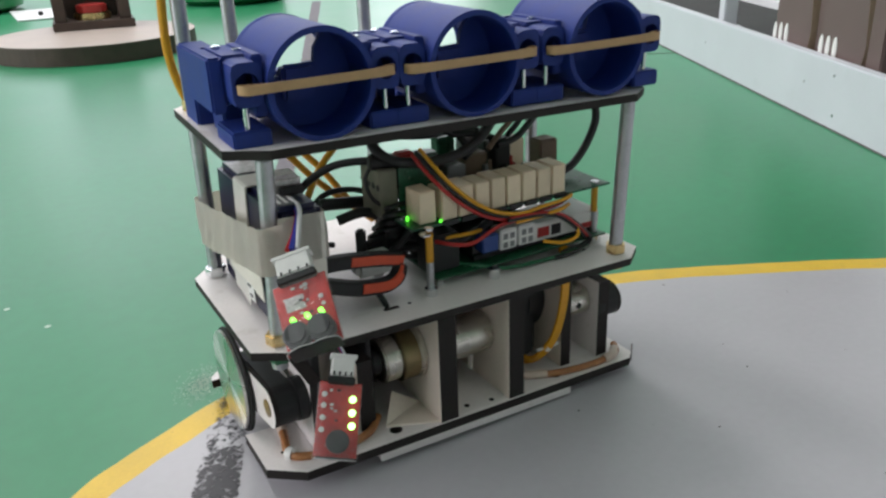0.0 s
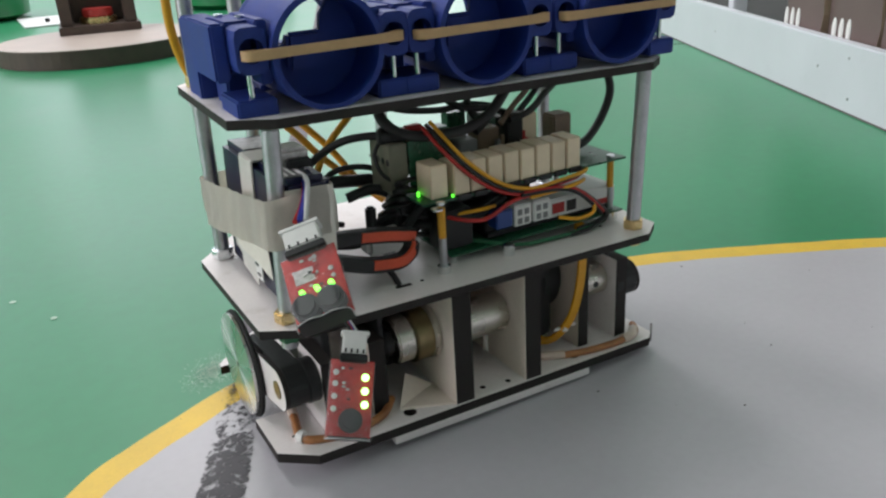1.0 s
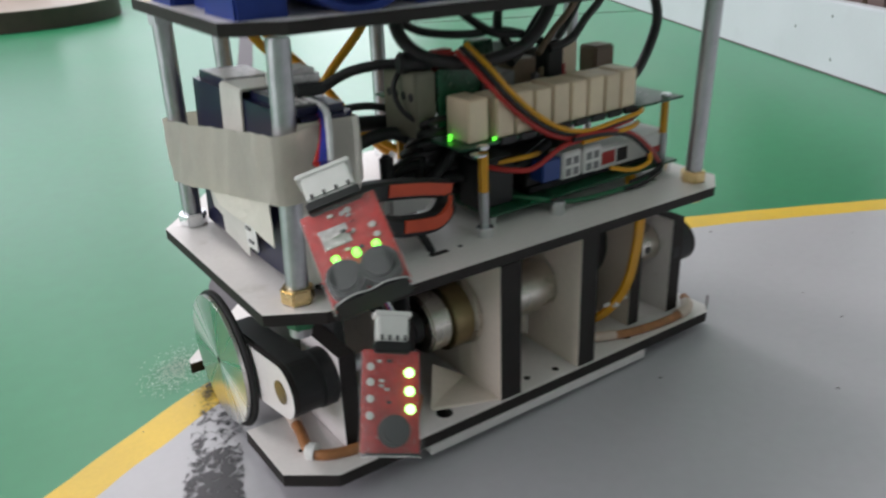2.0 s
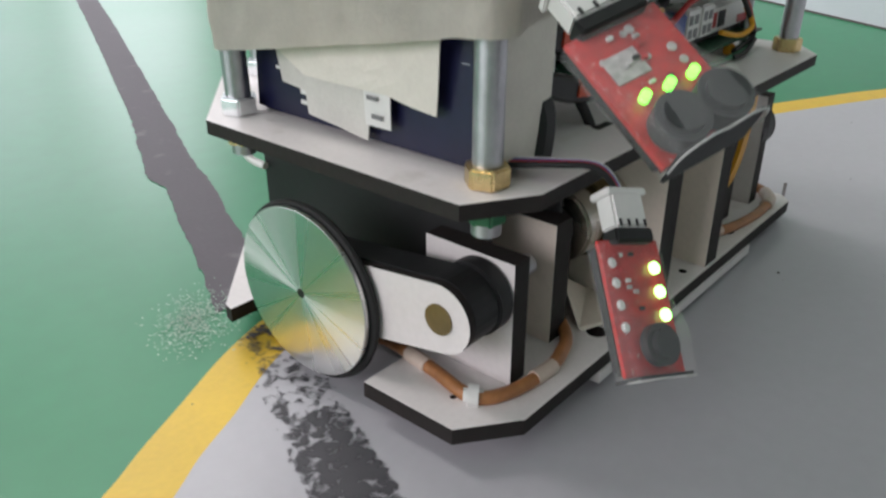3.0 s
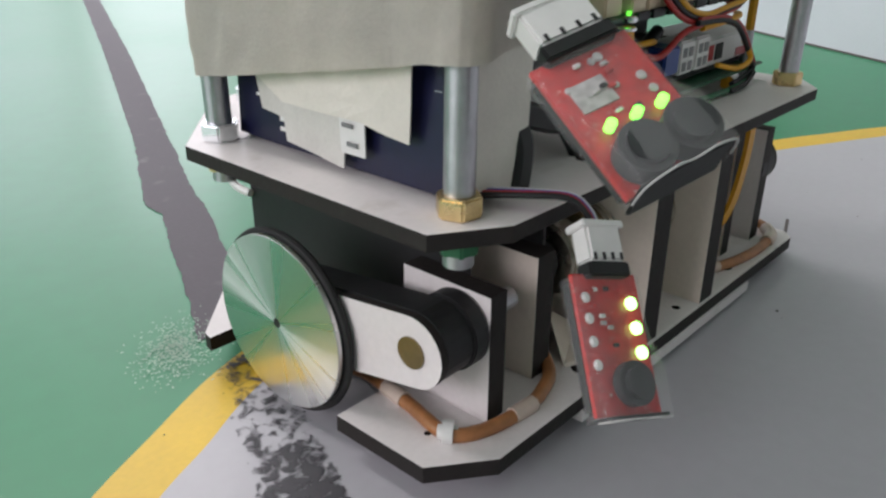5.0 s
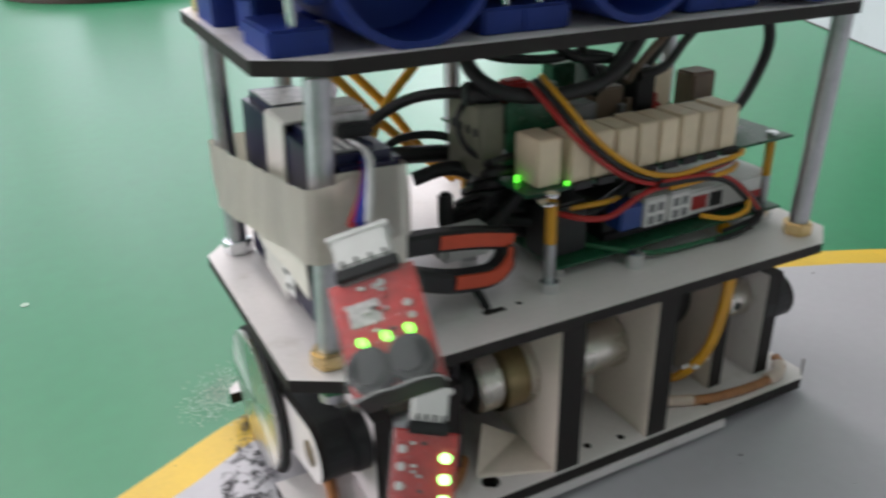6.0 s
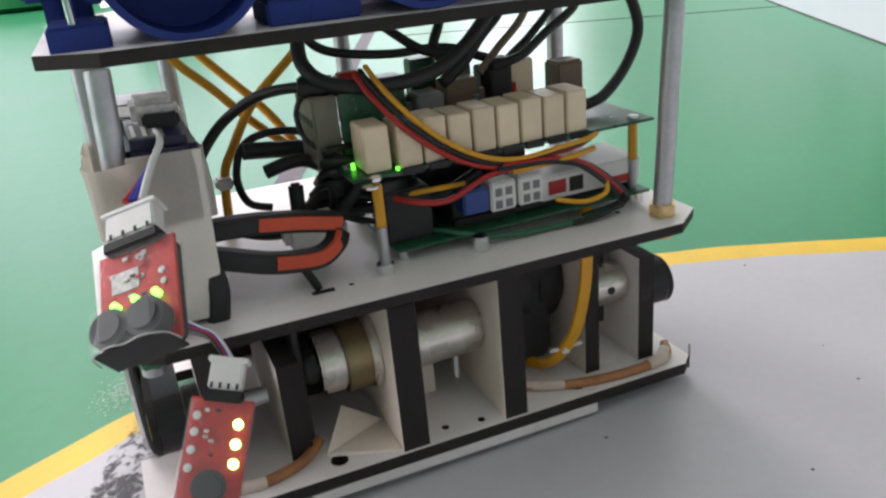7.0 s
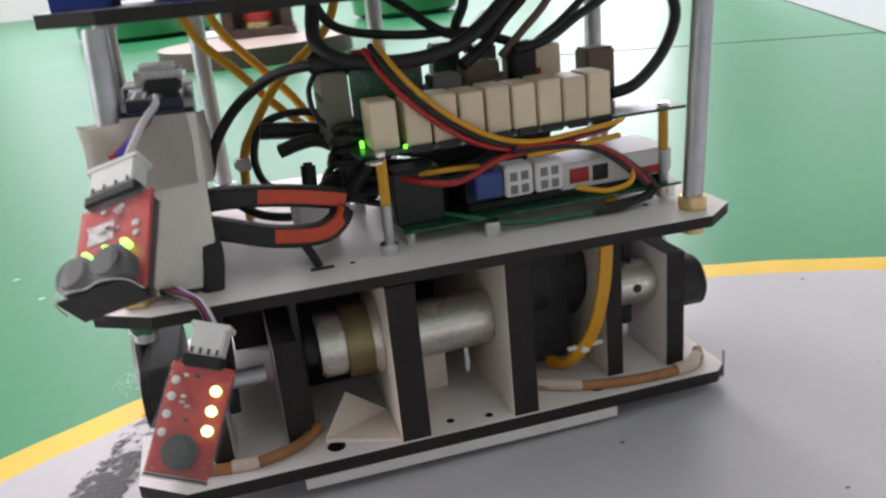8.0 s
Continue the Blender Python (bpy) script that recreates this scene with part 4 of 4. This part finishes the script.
part("labelled_case", box(.3195, .3790, .4070, .4400, .1060, .1190, .0010), WHITEP, power, "pale case with a red print")
part("red_print", box(.3240, .3340, .4066, .4069, .1090, .1160, 0), REDC, power)
part("black_print", box(.3360, .3440, .4066, .4069, .1085, .1160, 0), BLACK, power)
part("red_print", box(.3600, .3720, .4066, .4069, .1070, .1110, 0), REDC, power)
part("coil", rod_between((.262, .430, .1025), (.262, .430, .1180), .009, 20, .002), BLACK, power, "", True)
part("capacitor", rod_between((.250, .445, .1025), (.250, .445, .1240), .006, 20, .001), BLACK, power, "", True)
part("transformer", box(.2385, .2620, .4080, .4250, .1026, .1280, .0012), BLACK, power)
part("heat_sink", box(.262, .330, .440, .466, .1025, .1280, .0006), BLACK, power)

# ---------------------------------------------------------------- cutters lying on the deck
cut = thing("wire_cutters", "wire cutters with black and orange grips", "cutters")
HAND = [(-.0042, -.0030), (-.0026, -.0044), (.0026, -.0044), (.0042, -.0030), (.0042, .0030), (.0026, .0044), (-.0026, .0044), (-.0042, .0030)]
UP_H = [(.150, .401, .1305), (.164, .400, .1315), (.180, .4005, .1300), (.198, .402, .1265), (.216, .404, .1215)]
LO_H = [(.150, .398, .1240), (.166, .396, .1190), (.184, .3955, .1130), (.202, .3965, .1105), (.211, .3990, .1135), (.2145, .4020, .1180)]
for nm, pts in (("upper_grip", UP_H), ("lower_grip", LO_H)):
    g = part(nm, sweep(pts, HAND, up=(0, 0, 1)), BLACK, cut, "", True)
    inl = [(x, y - .0040, z + (.0006 if nm == "upper_grip" else .0010)) for x, y, z in pts[2:]]
    part("orange_inlay", sweep(inl, [(-.0009, -.0028), (.0009, -.0028), (.0009, .0028), (-.0009, .0028)], up=(0, 0, 1)), ORANGE, g, "orange rubber inlay", True)
part("jaw", box(.1330, .1500, .3960, .4030, .1200, .1330, .0020), STEEL, cut)
part("rest", sweep([(.1560, .3950, .1250), (.1585, .3900, .1130), (.1570, .3890, .1020), (.1555, .3895, .0956)], HAND, up=(0, 1, 0)), BLACK, cut, "", True)
part("return_spring", sweep([(.196, .3975, .1060), (.1985, .3960, .1010), (.2005, .3945, .0958)], circle(.0019, 8)), BLACK, cut, "", True)

# ---------------------------------------------------------------- cables
loom = thing("cable_loom", "tangled loom of black, yellow and red cables", "cables")
cable("cable", [(.359, .430, .144), (.374, .432, .147), (.392, .438, .159), (.401, .440, .176), (.398, .442, .192), (.392, .446, .204)], .0030, BLACK, loom)
cable("cable", [(.163, .470, .128), (.166, .470, .138), (.174, .470, .150), (.184, .469, .160), (.198, .462, .1695), (.210, .452, .1735), (.222, .442, .174), (.236, .438, .170)], .0026, BLACK, loom)
cable("cable", [(.221, .452, .200), (.218, .438, .186), (.226, .424, .1775), (.252, .420, .174), (.275, .421, .1765), (.291, .424, .184), (.308, .432, .196), (.318, .440, .205)], .0034, BLACK, loom)
cable("cable", [(.221, .450, .203), (.227, .450, .192), (.240, .450, .186), (.266, .450, .182), (.292, .458, .1805), (.312, .460, .176)], .0022, BLACK, loom)
cable("cable", [(.252, .462, .204), (.264, .459, .195), (.282, .450, .181), (.301, .449, .178), (.322, .446, .170)], .0024, BLACK, loom)
cable("cable", [(.384, .466, .203), (.374, .460, .190), (.351, .450, .181), (.330, .440, .173), (.312, .438, .170)], .0024, BLACK, loom)
cable("cable", [(.376, .474, .203), (.366, .470, .190), (.346, .460, .178), (.326, .450, .169), (.318, .446, .160)], .0022, BLACK, loom)
cable("cable", [(.300, .470, .204), (.296, .462, .192), (.288, .452, .182), (.292, .446, .172)], .0026, BLACK, loom)
cable("cable", [(.330, .452, .204), (.322, .448, .194), (.310, .446, .184), (.300, .444, .174), (.286, .440, .166)], .0030, BLACK, loom)
cable("cable", [(.338, .440, .203), (.330, .440, .190), (.318, .442, .178), (.306, .440, .168)], .0020, BROWNP, loom)
cable("cable", [(.199, .470, .112), (.188, .470, .117), (.1845, .470, .131), (.190, .470, .1455), (.203, .469, .1505), (.220, .462, .149), (.236, .450, .138), (.246, .440, .128)], .0020, BLACK, loom)
cable("cable_sleeve", [(.189, .465, .1445), (.205, .465, .1425), (.222, .464, .1400), (.236, .456, .134)], .0042, BLACK, loom)
cable("cable", [(.220, .440, .174), (.2145, .440, .169), (.212, .439, .162), (.214, .432, .152), (.226, .424, .144)], .0013, BLACK, loom)
cable("cable", [(.172, .462, .112), (.182, .456, .106), (.196, .450, .104), (.212, .446, .106)], .0022, BLACK, loom)
cable("cable", [(.206, .440, .104), (.220, .428, .115), (.232, .424, .128), (.242, .428, .136)], .0030, BLACK, loom)
cable("cable", [(.196, .452, .136), (.214, .446, .140), (.230, .436, .130), (.246, .424, .118), (.262, .418, .113)], .0034, BLACK, loom)
cable("cable", [(.214, .446, .120), (.230, .430, .117), (.248, .416, .118), (.268, .412, .120), (.290, .414, .127)], .0028, BLACK, loom)
for k in range(7):
    z = .110 + .006 * k
    cable("cable", [(.206 + .003 * k, .452 - .002 * k, z - .006), (.220, .440 - .003 * k, z + .003), (.232 + .002 * k, .431 - .002 * (k % 3), z), (.250 + .003 * k, .424, z - .004 + .003 * (k % 2))], .0017 + .0003 * (k % 3), BLACK, loom)
part("junction_block", box(.2200, .2380, .4290, .4480, .1110, .1340, .0020), BLACK, loom)
part("connector_shroud", rod_between((.214, .437, .176), (.2300, .434, .1745), .0052, 20, .001), BLACK, loom, "", True)
part("red_plug", box(.2310, .2430, .4300, .4380, .1700, .1800, .0012), REDC, loom, "dark red plug")
yl = [[(.163, .500, .200), (.170, .500, .186), (.185, .500, .170), (.205, .500, .147), (.243, .500, .112)],
      [(.176, .522, .200), (.184, .519, .185), (.209, .510, .156), (.228, .500, .128), (.246, .488, .114)],
      [(.240, .502, .200), (.231, .500, .184), (.203, .490, .163), (.187, .482, .143), (.180, .480, .129), (.1775, .480, .098)]]
for p in yl:
    cable("yellow_tube", p, .0024, YELLOWC, loom, "yellow spiral sleeve")
cable("yellow_tube", [(.129, .513, .2085), (.1235, .5125, .222), (.1195, .512, .240), (.1190, .512, .262), (.122, .512, .300)], .0028, YELLOWC, loom, "yellow spiral sleeve")
part("cable_tie", box(.1745, .1838, .4740, .4845, .1240, .1300, .0014), WHITEP, loom)
RYB = [(.236, .420, .181), (.239, .407, .172), (.249, .402, .159), (.264, .400, .1455), (.281, .400, .1355), (.299, .400, .131), (.318, .400, .132), (.339, .400, .134), (.349, .410, .134)]
for k, mt in enumerate((REDC, BLACK, YELLOWC)):
    cable("wire", [(x + .0026 * k, y - .0004 * k, z + .0014 * k) for x, y, z in RYB], .0013, mt, loom)
cable("wire", [(.243, .410, .125), (.253, .400, .1232), (.268, .400, .1212), (.286, .400, .128), (.299, .399, .1300), (.312, .401, .131)], .0014, REDC, loom)
cable("wire", [(.249, .410, .125), (.267, .405, .126), (.280, .410, .124)], .0013, YELLOWC, loom)
RY2 = [(.299, .399, .1300), (.324, .399, .1285), (.341, .399, .1240), (.355, .399, .1135), (.365, .399, .103), (.360, .399, .0985), (.340, .398, .0970)]
for k, mt in enumerate((BLACK, BLACK, REDC, BLACK)):
    pts = [(x - .0022 * k, y - .0006 * k, max(z + .0012 * k - (.002 if k == 3 else 0), .0975)) for x, y, z in RY2]
    cable("wire", pts[: (7 if k < 2 else 5)], .0013, mt, loom)
cable("wire", [(.300, .3985, .1285), (.318, .398, .1290), (.336, .398, .1300), (.349, .405, .1290)], .0014, YELLOWC, loom)
cable("wire", [(.324, .400, .109), (.338, .396, .106), (.350, .395, .109), (.351, .400, .117)], .0013, YELLOWC, loom)
cable("wire", [(.362, .398, .0985), (.344, .396, .0970), (.317, .396, .0970), (.291, .397, .0985), (.272, .402, .1030), (.258, .416, .1045)], .0014, GREENC, loom)
cable("wire", [(.362, .397, .1000), (.346, .3945, .0972), (.330, .3945, .0968)], .0013, BLACK, loom)
own = sweep([(.3290, .3810, .0890), (.3270, .3810, .0660), (.3220, .3830, .0430), (.3150, .3900, .0270), (.3115, .3980, .0205), (.3080, .408, .0185)], [(-.0030, -.0010), (.0030, -.0010), (.0030, .0010), (-.0030, .0010)], up=(0, -1, 0.2))
part("yellow_flat_cable", own, YELLOWC, loom, "flat yellow cable", True)
part("cable_tie", box(.3100, .3290, .3862, .3882, .0325, .0345, .0006), WHITEP, loom)
part("cable_tie", box(.3165, .3215, .3850, .3885, .0305, .0365, .0008), WHITEP, loom)
part("orange_tab", box(.3400, .3460, .4000, .4040, .0951, .1000, .0006), YELLOWC, loom)
part("white_plug", box(.1950, .2220, .4230, .4370, .1040, .1185, .0030), WHITEP, loom, "cloudy white plug")
part("black_cap", rod_between((.2060, .4400, .1150), (.2070, .4420, .1310), .0036, 18, .0014), BLACK, loom, "", True)
# sleeved wires along the lower deck
wires = thing("lower_wires", "brown wires with cloudy heat-shrink along the lower board", "wires")
wires.matrix_world = LEANING
cable("wire", [(.131, .445, .0175), (.1335, .434, .0170), (.1300, .410, .0170), (.1265, .3900, .0170), (.1360, .3820, .0170), (.1560, .3790, .0170), (.170, .3815, .0172), (.180, .3860, .0176), (.189, .3960, .0185)], .0026, COPPER, wires)
cable("shrink", [(.1322, .424, .0171), (.1313, .417, .0170), (.1306, .413, .0170)], .0031, SHRINK, wires)
cable("shrink", [(.1490, .3797, .0171), (.1560, .3790, .0171), (.1600, .3790, .0171)], .0031, SHRINK, wires)
part("bead", rod_between((.1250, .3925, .0172), (.1290, .3868, .0172), .0042, 18, .0016), WHITEP, wires, "round white plastic bead", True)
cable("wire", [(.290, .395, .0185), (.296, .389, .0180), (.316, .3800, .0175), (.338, .3760, .0172), (.361, .3755, .0172), (.376, .3790, .0178), (.382, .3880, .0185)], .0025, COPPER, wires)
cable("shrink", [(.293, .3915, .0182), (.304, .3850, .0180), (.314, .3810, .0177)], .0030, SHRINK, wires)
cable("shrink", [(.362, .3757, .0174), (.371, .3770, .0178), (.378, .3825, .0182)], .0034, SHRINK, wires)
part("steel_tab", box(.3884, .3888, .3745, .3762, .0079, .0225, .0001), STEEL, wires, "thin upright steel tab")

# ---------------------------------------------------------------- blue printed cups on the top deck


def ring_prism(outer, inner, y0, y1):
    """Frame between two outlines of equal count in x and z, drawn out along y."""
    own = bmesh.new()
    v = [[own.verts.new((x, y, z)) for x, z in pts] for pts, y in ((outer, y0), (inner, y0), (inner, y1), (outer, y1))]
    n = len(outer)
    for a, b in ((0, 1), (1, 2), (2, 3), (3, 0)):
        for i in range(n):
            own.faces.new((v[a][i], v[a][(i + 1) % n], v[b][(i + 1) % n], v[b][i]))
    return own


def rounded(cx, cz, w, h, n=24):
    out = []
    for i in range(n):
        t = 2 * math.pi * i / n
        c, s = math.cos(t), math.sin(t)
        k = (abs(c) ** 5 + abs(s) ** 5) ** (-1 / 5)
        out.append((cx + w * c * k, cz + h * s * k))
    return out


def cup(x, first=False):
    t = thing("printed_cup", "blue 3D-printed open cup with a tan rubber band", "cup", "blue printed cups")
    t.location = (x, .3845 - (x - .262) * .036, TOP_Z)
    t.rotation_euler = (0, 0, radians(-1.8))
    R, ZC = .0300, .0302
    tube = part("tube", ring_prism([(a, ZC + b) for a, b in circle(R, 56)], [(a, ZC + b) for a, b in circle(R - .0024, 56)], .0035, .066), BLUE, t, "", True)
    part("front_rim", ring_prism([(a, ZC + b + .0002) for a, b in circle(R + .0001, 56)], [(a, ZC + b) for a, b in circle(R - .0030, 56)], -.0010, .0034), BLUE, tube, "", True)
    part("rear_rim", ring_prism([(a, ZC + b + .0002) for a, b in circle(R + .0001, 56)], [(a, ZC + b) for a, b in circle(R - .0030, 56)], .0661, .0700), BLUE, tube, "", True)
    wall = [((R - .0025) * math.cos(a), ZC + (R - .0025) * math.sin(a)) for a in [math.pi - .05 + (math.pi * 1.38 - .10) * k / 30 for k in range(31)]]
    wall += [(.0075, ZC + .0150), (.0065, ZC + .0075), (-.0125, ZC + .0060), (-.0140, ZC + .0015)]
    own = plate(wall, .030, .034)
    own.transform(Matrix(((1, 0, 0, 0), (0, 0, 1, 0), (0, 1, 0, 0), (0, 0, 0, 1))))
    part("inner_wall", own, [BLUE, BLUE], tube, "low inner wall of the cup")
    part("inner_stop", box(-.014, .004, .0240, .0295, ZC - .012, ZC + .008, .0020), BLUE, tube)
    for s in (-1, 1):
        cx = s * .0385
        mount = part("mount", ring_prism(rounded(cx, .034, .0080, .0115), [(cx + a, .034 + b) for a, b in circle(.0062, 24)], .004, .022), BLUE, t)
        part("mount_body", box(cx - .0078, cx + .0078, .0222, .062, .0210, .0470, .0012), BLUE, mount)
        part("cheek", box(cx - s * .0078 - .003, cx - s * .0078 + .003, .010, .060, .016, .0480, .0008), BLUE, mount)
        part("base_pad", box(cx - .0105, cx + .0105, .006, .040, .0001, .0100, .0010), BLUE, mount)
        part("pad_rib", box(cx - .0060, cx + .0060, .041, .066, .0001, .0205, .0010), BLUE, mount)
        part("bolt", rod_between((cx + s * .001, .0105, .0101), (cx + s * .001, .0105, .0222), .0016, 12), BRIGHT, mount, "", True)
        part("bolt", rod_between((cx - s * .004, .034, .0471), (cx - s * .004, .034, .0486), .0026, 14, .0004), BRIGHT, mount, "", True)
        part("bolt", rod_between((cx + s * .003, .050, .0471), (cx + s * .003, .050, .0486), .0026, 14, .0004), BRIGHT, mount, "", True)
    part("rear_foot", box(-.018, .024, .0705, .0900, .0001, .0060, .0010), BLUE, t)
    part("rear_bracket", box(-.006, .024, .0720, .0880, .0061, .0270, .0020), BLUE, t)
    own = sweep([(-.0440, .0030, .0325), (-.0400, -.0032, .0325), (-.0200, -.0030, .0328), (.0, -.0030, .0330), (.0200, -.0030, .0332), (.0380, -.0032, .0335), (.0420, .0030, .0335), (.0380, .0025, .0335), (0.026, -.0017, .0332), (-.026, -.0017, .0326), (-.0400, .0020, .0325)],
                [(-.0004, -.0024), (.0004, -.0024), (.0004, .0024), (-.0004, .0024)], closed=True, steps=4, up=(0, 0, 1))
    part("rubber_band", own, BAND, t, "stretched tan rubber band", True)
    if first:
        blk = part("side_block", box(-.0545, -.0468, .018, .072, .0180, .0470, .0012), BLUE, t)
        part("side_lug", box(-.0520, -.0360, .0725, .104, .0001, .0450, .0012), BLUE, blk)
    return t


cup(.1690, True)
cup(.2620)
cup(.3570)
